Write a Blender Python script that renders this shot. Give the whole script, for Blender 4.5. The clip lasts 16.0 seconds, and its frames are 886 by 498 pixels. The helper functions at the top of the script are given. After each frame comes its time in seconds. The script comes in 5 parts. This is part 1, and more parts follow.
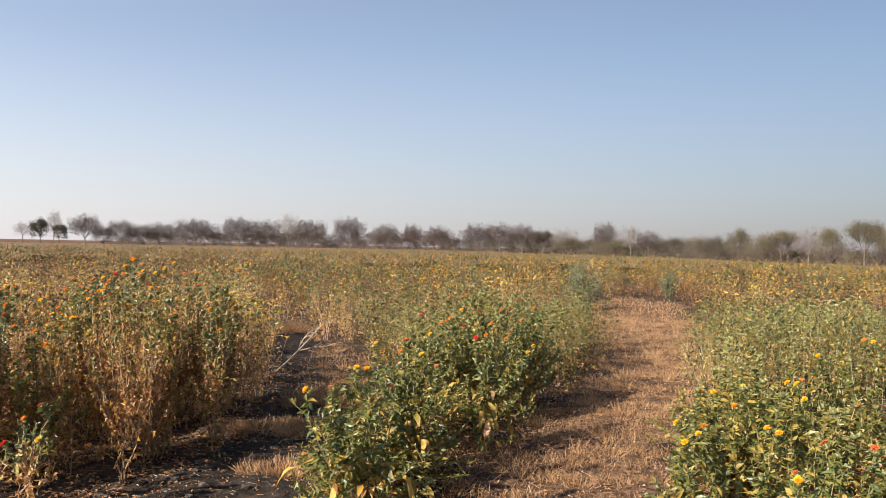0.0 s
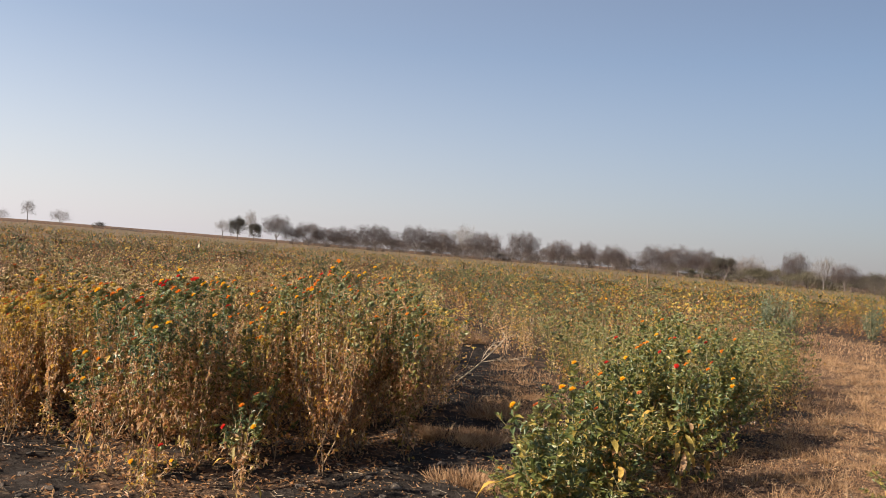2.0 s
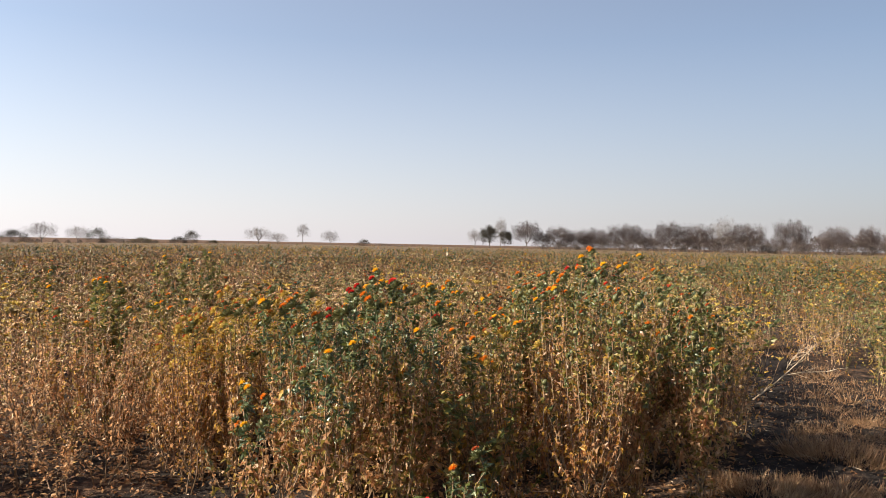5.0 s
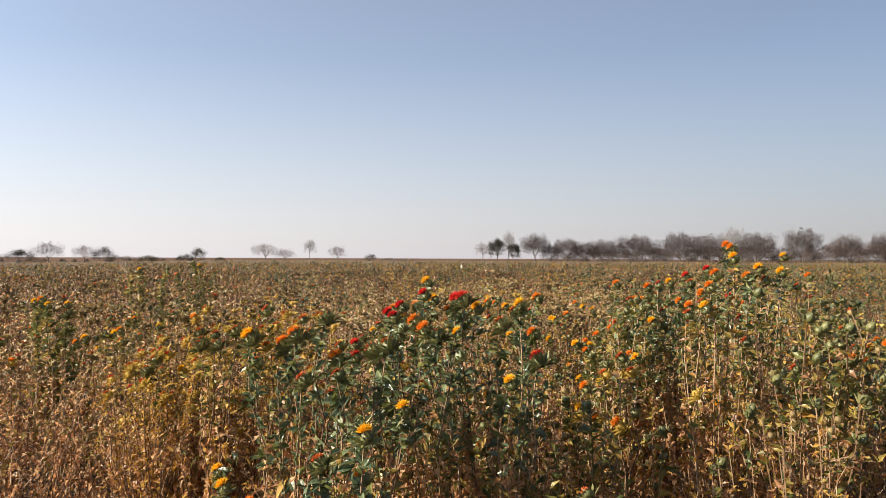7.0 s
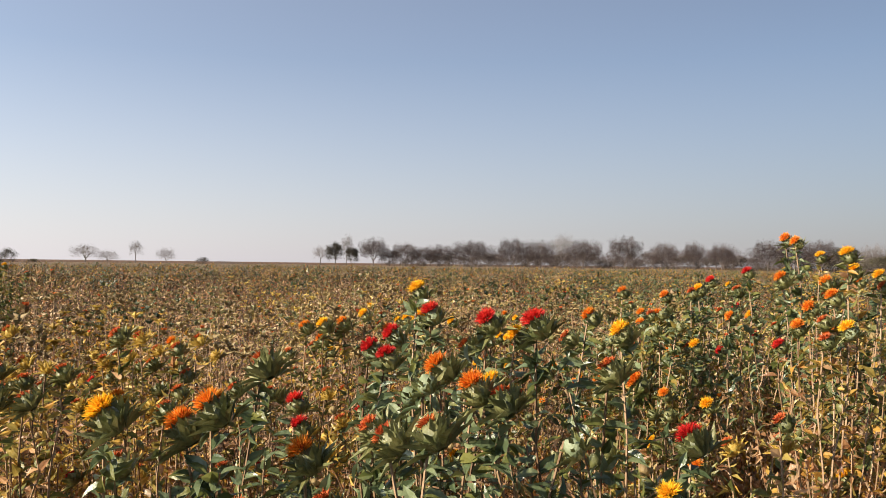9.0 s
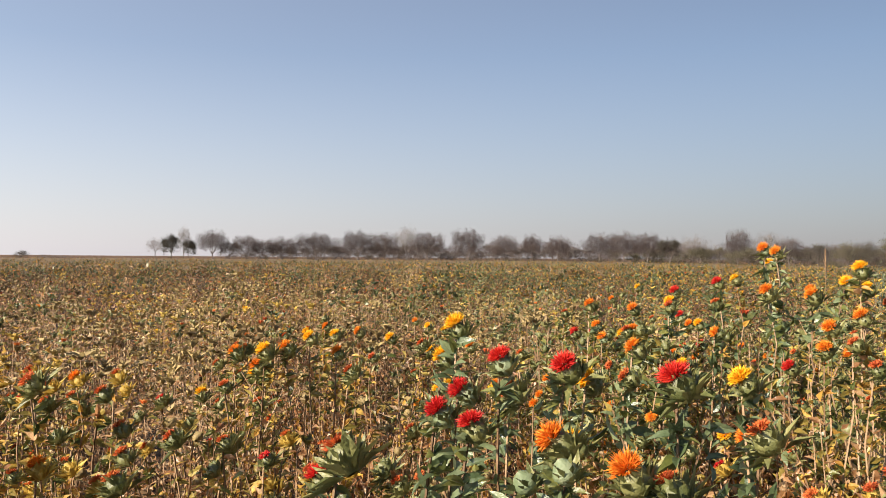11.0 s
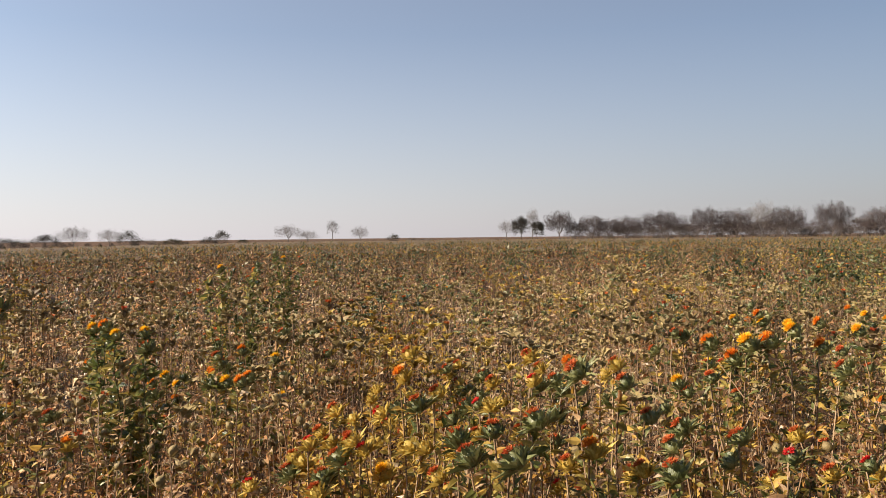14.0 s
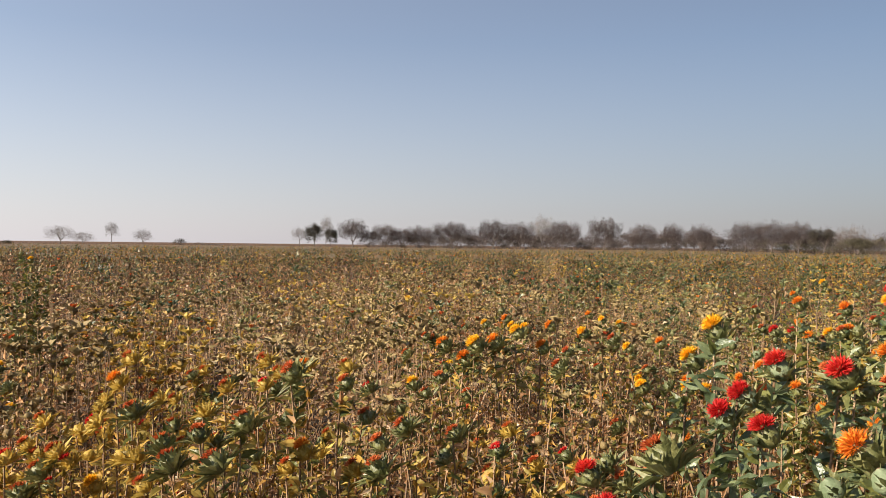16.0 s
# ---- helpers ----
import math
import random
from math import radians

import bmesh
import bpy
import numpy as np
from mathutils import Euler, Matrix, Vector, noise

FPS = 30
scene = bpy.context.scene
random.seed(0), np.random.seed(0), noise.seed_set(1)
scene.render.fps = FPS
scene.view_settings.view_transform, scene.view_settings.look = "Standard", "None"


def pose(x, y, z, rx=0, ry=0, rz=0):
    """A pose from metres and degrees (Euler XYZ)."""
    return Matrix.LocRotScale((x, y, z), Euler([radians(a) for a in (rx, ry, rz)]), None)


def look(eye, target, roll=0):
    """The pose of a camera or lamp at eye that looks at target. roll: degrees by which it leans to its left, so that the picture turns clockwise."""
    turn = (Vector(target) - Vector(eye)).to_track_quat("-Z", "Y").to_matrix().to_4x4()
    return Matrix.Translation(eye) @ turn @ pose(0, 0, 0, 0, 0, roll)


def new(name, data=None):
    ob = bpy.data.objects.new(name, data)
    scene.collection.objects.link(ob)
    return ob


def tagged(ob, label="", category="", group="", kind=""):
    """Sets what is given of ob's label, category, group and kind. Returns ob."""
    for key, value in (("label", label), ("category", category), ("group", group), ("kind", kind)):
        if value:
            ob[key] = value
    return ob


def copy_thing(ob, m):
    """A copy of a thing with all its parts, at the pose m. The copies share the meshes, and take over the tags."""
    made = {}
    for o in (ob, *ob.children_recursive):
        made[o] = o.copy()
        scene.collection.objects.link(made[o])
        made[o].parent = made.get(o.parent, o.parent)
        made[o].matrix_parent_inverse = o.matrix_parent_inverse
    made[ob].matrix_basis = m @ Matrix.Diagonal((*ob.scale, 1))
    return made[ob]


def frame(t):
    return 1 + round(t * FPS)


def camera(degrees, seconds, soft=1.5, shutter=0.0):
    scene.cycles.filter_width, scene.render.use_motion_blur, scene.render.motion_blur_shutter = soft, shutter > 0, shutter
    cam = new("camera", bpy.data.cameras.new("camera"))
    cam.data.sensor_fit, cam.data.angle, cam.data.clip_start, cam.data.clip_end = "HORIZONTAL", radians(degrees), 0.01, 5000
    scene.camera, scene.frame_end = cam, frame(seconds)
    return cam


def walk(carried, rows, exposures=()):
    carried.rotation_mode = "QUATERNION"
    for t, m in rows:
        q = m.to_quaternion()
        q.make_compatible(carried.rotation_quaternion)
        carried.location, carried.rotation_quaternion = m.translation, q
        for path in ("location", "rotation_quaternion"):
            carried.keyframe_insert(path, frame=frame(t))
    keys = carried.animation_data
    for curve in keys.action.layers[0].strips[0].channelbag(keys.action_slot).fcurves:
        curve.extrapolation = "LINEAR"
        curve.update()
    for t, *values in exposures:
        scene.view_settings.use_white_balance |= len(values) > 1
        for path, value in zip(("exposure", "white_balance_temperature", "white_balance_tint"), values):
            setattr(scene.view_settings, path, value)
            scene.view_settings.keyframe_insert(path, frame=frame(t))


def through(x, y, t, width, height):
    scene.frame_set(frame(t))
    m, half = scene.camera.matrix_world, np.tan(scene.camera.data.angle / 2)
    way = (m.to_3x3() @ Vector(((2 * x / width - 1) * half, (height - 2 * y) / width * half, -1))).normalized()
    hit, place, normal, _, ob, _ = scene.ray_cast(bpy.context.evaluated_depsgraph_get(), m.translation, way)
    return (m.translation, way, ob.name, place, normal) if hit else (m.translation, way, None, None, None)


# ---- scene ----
cam = camera(56.37, 16.0, soft=0.9, shutter=0.0)
PATH = [
    (0, (-0.0, -0.0, 1.555), (0.212, 1.989, 1.55), 1.10),
    (0.5, (-0.097, 0.039, 1.588), (-0.148, 2.037, 1.64), 3.44),
    (1, (-0.171, 0.051, 1.57), (-0.432, 2.033, 1.624), 3.94),
    (1.5, (-0.172, 0.037, 1.567), (-0.482, 2.012, 1.601), 5.00),
    (2, (-0.198, 0.064, 1.549), (-0.403, 2.054, 1.559), 4.65),
    (2.5, (-0.284, 0.11, 1.537), (-0.535, 2.094, 1.491), 2.17),
    (3, (-0.284, 0.287, 1.517), (-0.676, 2.247, 1.446), 1.18),
    (3.5, (-0.244, 0.658, 1.493), (-0.791, 2.581, 1.425), -0.41),
    (4, (-0.304, 1.042, 1.449), (-0.897, 2.949, 1.345), 0.51),
    (4.5, (-0.478, 1.397, 1.468), (-1.077, 3.304, 1.387), 2.24),
    (5, (-0.581, 1.772, 1.425), (-1.366, 3.611, 1.414), 1.07),
    (5.2, (-0.628, 1.949, 1.413), (-1.472, 3.762, 1.412), 0.60),
    (7.3, (-1.584, 3.175, 1.356), (-2.36, 5.018, 1.382), -0.07),
    (7.5, (-1.702, 3.258, 1.356), (-2.426, 5.122, 1.37), 0.34),
    (8, (-1.994, 3.474, 1.371), (-2.538, 5.398, 1.383), 1.02),
    (8.5, (-2.096, 3.665, 1.355), (-2.573, 5.607, 1.363), -0.51),
    (9, (-2.179, 3.999, 1.33), (-2.606, 5.952, 1.366), 0.68),
    (9.2, (-2.196, 4.097, 1.333), (-2.576, 6.061, 1.375), 1.53),
    (11.3, (-2.624, 4.258, 1.387), (-2.667, 6.257, 1.398), 0.18),
    (11.5, (-2.668, 4.242, 1.381), (-2.845, 6.234, 1.381), 0.18),
    (12, (-2.763, 4.206, 1.399), (-3.201, 6.157, 1.374), 0.62),
    (12.5, (-2.822, 4.197, 1.405), (-3.412, 6.108, 1.385), 0.99),
    (13, (-2.853, 4.162, 1.404), (-3.559, 6.033, 1.37), 0.39),
    (13.5, (-2.869, 4.144, 1.412), (-3.658, 5.981, 1.372), -0.10),
    (14, (-2.877, 4.153, 1.415), (-3.723, 5.965, 1.387), -0.63),
    (14.5, (-2.911, 4.116, 1.397), (-3.825, 5.894, 1.347), -1.06),
    (15, (-2.858, 4.142, 1.386), (-3.676, 5.966, 1.316), 0.17),
    (15.5, (-2.798, 4.172, 1.395), (-3.384, 6.084, 1.35), 0.72),
    (16, (-2.74, 4.199, 1.402), (-3.115, 6.163, 1.393), 0.65),
]
EXPOSURES = [(0, 1.47), (0.6, 1.27), (1, 1.19), (1.5, 1.2), (2.5, 1.23), (3, 1.35), (5, 1.3), (9, 1.17), (11.5, 1.29), (12, 1.19), (12.5, 1.05), (14.5, 1.02), (16, 1.08)]
walk(cam, [(t, look(eye, target, roll)) for t, eye, target, roll in PATH], EXPOSURES)

# ---- daylight: late-afternoon sun from behind and left of the walk, hazy sky ----
SUN_AZ, SUN_EL = 125.0, 29.0          # degrees to the left of +y, and above the horizon
a, e = radians(SUN_AZ), radians(SUN_EL)
sun_way = Vector((-math.sin(a) * math.cos(e), math.cos(a) * math.cos(e), math.sin(e)))
sun = new("sun", bpy.data.lights.new("sun", "SUN"))
sun.data.energy, sun.data.angle, sun.data.color = 5.0, radians(0.6), (1.0, 0.87, 0.70)
sun.matrix_world = look(sun_way * 50, (0, 0, 0))
world = bpy.data.worlds.new("sky")
scene.world = world
world.use_nodes = True
wn, wl = world.node_tree.nodes, world.node_tree.links
sky = wn.new("ShaderNodeTexSky")
sky.sky_type, sky.sun_disc = "NISHITA", False
sky.sun_elevation, sky.sun_rotation = e, -a
sky.altitude, sky.air_density, sky.dust_density, sky.ozone_density = 1000, 1.0, 0.6, 1.5
SKY = 0.051
# dry-season dust: pale haze that thickens towards the horizon, brighter on the sun's side
co = wn.new("ShaderNodeTexCoord")
sep = wn.new("ShaderNodeSeparateXYZ")
wl.new(co.outputs["Generated"], sep.inputs[0])


def sky_math(op, x, y, clamp=False):
    n = wn.new("ShaderNodeMath")
    n.operation, n.use_clamp = op, clamp
    for k, v in enumerate((x, y)):
        if isinstance(v, (int, float)):
            n.inputs[k].default_value = v
        else:
            wl.new(v, n.inputs[k])
    return n.outputs[0]


rise = sky_math("SUBTRACT", 1.0, sky_math("MULTIPLY", sep.outputs["Z"], 2.1), True)
thick = sky_math("MULTIPLY", sky_math("POWER", rise, 1.8), 0.9)
thick = sky_math("MAXIMUM", thick, 0.26)
toward = sky_math("ADD", sky_math("MULTIPLY", sep.outputs["X"], -0.5), 0.5, True)
haze = wn.new("ShaderNodeMix")
haze.data_type = "RGBA"
wl.new(toward, haze.inputs["Factor"])
haze.inputs["A"].default_value, haze.inputs["B"].default_value = (2.05, 1.97, 2.5, 1), (7.0, 6.6, 6.9, 1)
both = wn.new("ShaderNodeMix")
both.data_type = "RGBA"
wl.new(thick, both.inputs["Factor"])
clear = wn.new("ShaderNodeVectorMath")
clear.operation = "SCALE"
clear.inputs["Scale"].default_value = 1.18
wl.new(sky.outputs[0], clear.inputs[0])
wl.new(clear.outputs["Vector"], both.inputs["A"])
wl.new(haze.outputs["Result"], both.inputs["B"])
wn["Background"].inputs["Strength"].default_value = SKY
glow = wn.new("ShaderNodeVectorMath")       # the whole dusty sky brightens towards the sun's side
glow.operation = "SCALE"
wl.new(both.outputs["Result"], glow.inputs[0])
# the aureole that the dust makes round the sun
way = wn.new("ShaderNodeVectorMath")
way.operation = "DOT_PRODUCT"
wl.new(co.outputs["Generated"], way.inputs[0])
way.inputs[1].default_value = sun_way
halo = sky_math("MULTIPLY", sky_math("POWER", sky_math("MAXIMUM", way.outputs["Value"], 0.0), 3.0), 1.0)
wl.new(sky_math("ADD", halo, sky_math("ADD", sky_math("MULTIPLY", toward, 0.68), 0.57)), glow.inputs["Scale"])
wl.new(glow.outputs["Vector"], wn["Background"].inputs["Color"])


# ---- materials ----
def material(name, colors, rough=0.7, scale=20.0, bump=0.0, bump_scale=60.0, through=0.0, tone="object", spread=1.0, spec=0.3):
    """colors: (position, rgb) stops, picked by grain and by the piece's own random number."""
    m = bpy.data.materials.new(name)
    m.use_nodes = True
    n, l = m.node_tree.nodes, m.node_tree.links
    bsdf, out = n["Principled BSDF"], n["Material Output"]
    bsdf.inputs["Roughness"].default_value = rough
    bsdf.inputs["Specular IOR Level"].default_value = spec
    co = n.new("ShaderNodeTexCoord")
    tex = n.new("ShaderNodeTexNoise")
    tex.inputs["Scale"].default_value, tex.inputs["Detail"].default_value = scale, 4
    l.new(co.outputs["Object"], tex.inputs["Vector"])
    geo = n.new("ShaderNodeNewGeometry")
    info = n.new("ShaderNodeObjectInfo")
    mix = n.new("ShaderNodeMath")
    mix.operation = "MULTIPLY_ADD"
    mix.inputs[1].default_value = 0.5 * spread
    l.new(geo.outputs["Random Per Island"], mix.inputs[0])
    grain = n.new("ShaderNodeMath")
    grain.operation = "MULTIPLY_ADD"
    grain.inputs[1].default_value, grain.inputs[2].default_value = 1.1, -0.3 - 0.25 * spread + 0.25
    l.new(tex.outputs["Fac"], grain.inputs[0])
    l.new(grain.outputs[0], mix.inputs[2])
    add = n.new("ShaderNodeMath")
    add.operation = "MULTIPLY_ADD"
    add.inputs[1].default_value = 0.25 if tone == "object" else 0.0
    l.new(info.outputs["Random"], add.inputs[0])
    l.new(mix.outputs[0], add.inputs[2])
    ramp = n.new("ShaderNodeValToRGB")
    el = ramp.color_ramp.elements
    while len(el) < len(colors):
        el.new(0.5)
    for k, (p, c) in enumerate(colors):
        el[k].position, el[k].color = p, (*c, 1)
    pale = n.new("ShaderNodeAttribute")
    pale.attribute_name = "tone"
    shift = n.new("ShaderNodeMath")
    shift.operation = "ADD"
    l.new(pale.outputs["Fac"], shift.inputs[0])
    l.new(add.outputs[0], shift.inputs[1])
    level = n.new("ShaderNodeMath")
    level.operation = "SUBTRACT"
    level.inputs[1].default_value = 0.5
    l.new(shift.outputs[0], level.inputs[0])
    l.new(level.outputs[0], ramp.inputs["Fac"])
    l.new(ramp.outputs["Color"], bsdf.inputs["Base Color"])
    if bump:
        b = n.new("ShaderNodeBump")
        b.inputs["Strength"].default_value, b.inputs["Distance"].default_value = bump, 0.01
        t2 = n.new("ShaderNodeTexNoise")
        t2.inputs["Scale"].default_value, t2.inputs["Detail"].default_value = bump_scale, 5
        l.new(co.outputs["Object"], t2.inputs["Vector"])
        l.new(t2.outputs["Fac"], b.inputs["Height"])
        l.new(b.outputs["Normal"], bsdf.inputs["Normal"])
    if through:
        tr = n.new("ShaderNodeBsdfTranslucent")
        l.new(ramp.outputs["Color"], tr.inputs["Color"])
        ms = n.new("ShaderNodeMixShader")
        ms.inputs[0].default_value = through
        l.new(bsdf.outputs[0], ms.inputs[1])
        l.new(tr.outputs[0], ms.inputs[2])
        l.new(ms.outputs[0], out.inputs["Surface"])
    return m


LEAF_GREEN = material("leaf_green", [(0.1, (0.032, 0.044, 0.012)), (0.5, (0.082, 0.1, 0.025)), (0.9, (0.2, 0.2, 0.055))], 0.36, 30, 0.3, 90, 0.4, spec=0.5)
LEAF_DARK = material("leaf_dark", [(0.1, (0.035, 0.055, 0.028)), (0.5, (0.09, 0.125, 0.055)), (0.9, (0.22, 0.26, 0.13))], 0.32, 30, 0.3, 90, 0.38, spec=0.65)
LEAF_OLIVE = material("leaf_olive", [(0.1, (0.085, 0.08, 0.016)), (0.5, (0.22, 0.16, 0.034)), (0.9, (0.42, 0.32, 0.085))], 0.36, 30, 0.3, 90, 0.42, spec=0.5)
LEAF_GOLD = material("leaf_gold", [(0.1, (0.26, 0.11, 0.022)), (0.5, (0.47, 0.26, 0.048)), (0.9, (0.62, 0.41, 0.1))], 0.5, 30, 0.3, 90, 0.42, spec=0.4)
LEAF_DRY = material("leaf_dry", [(0.1, (0.2, 0.085, 0.035)), (0.45, (0.46, 0.235, 0.105)), (0.8, (0.63, 0.4, 0.21)), (1.0, (0.78, 0.6, 0.38))], 0.32, 25, 0.3, 90, 0.62, spec=0.65)
STEM_DRY = material("stem_dry", [(0.1, (0.075, 0.04, 0.02)), (0.5, (0.15, 0.088, 0.044)), (0.9, (0.3, 0.2, 0.115))], 0.6, 40, 0.2, 120)
STEM_GREEN = material("stem_green", [(0.1, (0.045, 0.042, 0.016)), (0.5, (0.095, 0.082, 0.032)), (0.9, (0.22, 0.18, 0.09))], 0.55, 40, 0.2, 120)
BRACT_GREEN = material("bract_green", [(0.1, (0.04, 0.055, 0.02)), (0.5, (0.095, 0.105, 0.034)), (0.9, (0.22, 0.21, 0.08))], 0.45, 60, 0.3, 200, 0.15, spec=0.5)
BRACT_PALE = material("bract_pale", [(0.1, (0.08, 0.11, 0.055)), (0.5, (0.15, 0.19, 0.1)), (0.9, (0.3, 0.33, 0.2))], 0.5, 60, 0.3, 200, 0.15)
BRACT_YELLOW = material("bract_yellow", [(0.1, (0.24, 0.15, 0.026)), (0.5, (0.42, 0.27, 0.045)), (0.9, (0.58, 0.42, 0.1))], 0.5, 60, 0.3, 200, 0.3)
BRACT_DRY = material("bract_dry", [(0.1, (0.1, 0.065, 0.03)), (0.5, (0.2, 0.14, 0.06)), (0.9, (0.32, 0.24, 0.1))], 0.6, 60, 0.3, 200, 0.15)
PETAL_YELLOW = material("petal_yellow", [(0.1, (0.72, 0.29, 0.008)), (0.5, (0.84, 0.44, 0.014)), (0.9, (0.92, 0.6, 0.04))], 0.6, 80, 0, 1, 0.35)
PETAL_ORANGE = material("petal_orange", [(0.1, (0.55, 0.11, 0.015)), (0.5, (0.74, 0.21, 0.02)), (0.9, (0.84, 0.36, 0.035))], 0.6, 80, 0, 1, 0.35)
PETAL_RED = material("petal_red", [(0.1, (0.34, 0.006, 0.01)), (0.5, (0.56, 0.02, 0.022)), (0.9, (0.72, 0.06, 0.035))], 0.6, 80, 0, 1, 0.35)
PETAL_SPENT = material("petal_spent", [(0.1, (0.3, 0.045, 0.016)), (0.5, (0.48, 0.095, 0.028)), (0.9, (0.64, 0.2, 0.05))], 0.75, 80, 0, 1, 0.25)
GRASS_DRY = material("grass_dry", [(0.1, (0.13, 0.07, 0.036)), (0.5, (0.31, 0.18, 0.095)), (0.9, (0.55, 0.37, 0.21))], 0.55, 10, 0, 1, 0.4)
STEM_PALE = material("stem_pale", [(0.1, (0.2, 0.15, 0.1)), (0.5, (0.34, 0.27, 0.19)), (0.9, (0.5, 0.42, 0.31))], 0.7, 40, 0.2, 120)
CLOD = material("clod", [(0.1, (0.03, 0.025, 0.021)), (0.5, (0.06, 0.048, 0.04)), (0.9, (0.11, 0.085, 0.065))], 0.95, 60, 0.8, 150)
BARK = material("bark", [(0.1, (0.05, 0.04, 0.035)), (0.5, (0.095, 0.075, 0.068)), (0.9, (0.16, 0.13, 0.115))], 0.85, 3, 0.4, 12)
TWIG = material("twig", [(0.1, (0.036, 0.027, 0.025)), (0.5, (0.064, 0.049, 0.046)), (0.9, (0.1, 0.078, 0.073))], 0.95, 2, 0, 1, 0.1, spec=0.1)
TWIG_PALE = material("twig_pale", [(0.1, (0.1, 0.084, 0.078)), (0.5, (0.145, 0.125, 0.115)), (0.9, (0.21, 0.185, 0.17))], 0.95, 2, 0, 1, 0.1, spec=0.1)
TREE_LEAF = material("tree_leaf", [(0.1, (0.03, 0.029, 0.024)), (0.5, (0.05, 0.046, 0.036)), (0.9, (0.08, 0.071, 0.052))], 0.9, 2, 0, 1, 0.15, spec=0.1)
UNDER_LEAF = material("under_leaf", [(0.1, (0.06, 0.048, 0.043)), (0.5, (0.085, 0.07, 0.063)), (0.9, (0.12, 0.1, 0.088))], 0.95, 2, 0, 1, 0.15, spec=0.1)
SCRUB_LEAF = material("scrub_leaf", [(0.1, (0.05, 0.047, 0.03)), (0.5, (0.088, 0.08, 0.05)), (0.9, (0.14, 0.125, 0.08))], 0.9, 2, 0, 1, 0.15, spec=0.1)
WEED_LEAF = material("weed_leaf", [(0.1, (0.045, 0.06, 0.035)), (0.5, (0.09, 0.11, 0.065)), (0.9, (0.18, 0.2, 0.125))], 0.5, 30, 0.2, 90, 0.2)
PALETTE = [WEED_LEAF, LEAF_GREEN, LEAF_DARK, LEAF_OLIVE, LEAF_GOLD, LEAF_DRY, STEM_DRY, STEM_GREEN, BRACT_GREEN, BRACT_PALE, BRACT_YELLOW, BRACT_DRY,
           PETAL_YELLOW, PETAL_ORANGE, PETAL_RED, PETAL_SPENT, GRASS_DRY, STEM_PALE, CLOD, BARK, TWIG, TWIG_PALE, TREE_LEAF, UNDER_LEAF, SCRUB_LEAF]
SLOT = {m.name: k for k, m in enumerate(PALETTE)}


# ---- mesh building ----
class Geo:
    """Triangles, gathered as arrays."""

    def __init__(self):
        self.v, self.f, self.m, self.t, self.n = [], [], [], [], 0

    def add(self, v, f, mat, tone=0.5):
        v, f = np.asarray(v, float).reshape(-1, 3), np.asarray(f, int).reshape(-1, 3)
        self.v.append(v)
        self.f.append(f + self.n)
        self.t.append(np.broadcast_to(tone, len(v)))
        self.m.append(np.full(len(f), SLOT[mat.name]) if not isinstance(mat, np.ndarray) else mat)
        self.n += len(v)

    def arrays(self):
        return np.concatenate(self.v), np.concatenate(self.f), np.concatenate(self.m)


def mesh_of(name, geo, smooth=False):
    v, f, m = geo.arrays() if isinstance(geo, Geo) else geo
    used = np.unique(m)
    me = bpy.data.meshes.new(name)
    me.vertices.add(len(v))
    me.vertices.foreach_set("co", v.astype(np.float32).ravel())
    me.loops.add(3 * len(f))
    me.loops.foreach_set("vertex_index", f.astype(np.int32).ravel())
    me.polygons.add(len(f))
    me.polygons.foreach_set("loop_start", np.arange(0, 3 * len(f), 3, dtype=np.int32))
    for k in used:
        me.materials.append(PALETTE[k])
    me.polygons.foreach_set("material_index", np.searchsorted(used, m).astype(np.int32))
    me.polygons.foreach_set("use_smooth", np.full(len(f), smooth))
    tone = me.attributes.new("tone", "FLOAT", "POINT")
    tone.data.foreach_set("value", (np.concatenate(geo.t) if isinstance(geo, Geo) else np.full(len(v), 0.5)).astype(np.float32))
    me.update(calc_edges=True)
    return me


def unit(v):
    v = np.asarray(v, float)
    return v / np.maximum(np.linalg.norm(v, axis=-1, keepdims=True), 1e-9)


def tube(geo, pts, radii, mat, sides=5):
    pts, radii = np.asarray(pts, float), np.asarray(radii, float)
    way = unit(np.gradient(pts, axis=0))
    side = unit(np.cross(way, np.where(np.abs(way[:, 2:]) > 0.9, [[1.0, 0.2, 0]], [[0.0, 0, 1]])))
    up = np.cross(side, way)
    ang = np.linspace(0, 2 * np.pi, sides, endpoint=False)
    ring = pts[:, None] + radii[:, None, None] * (np.cos(ang)[None, :, None] * side[:, None] + np.sin(ang)[None, :, None] * up[:, None])
    k = len(pts)
    i, j = np.meshgrid(np.arange(k - 1), np.arange(sides), indexing="ij")
    a, b = i * sides + j, i * sides + (j + 1) % sides
    quads = np.stack([a, b, b + sides, a + sides], -1).reshape(-1, 4)
    geo.add(ring.reshape(-1, 3), np.concatenate([quads[:, [0, 1, 2]], quads[:, [0, 2, 3]]]), mat)


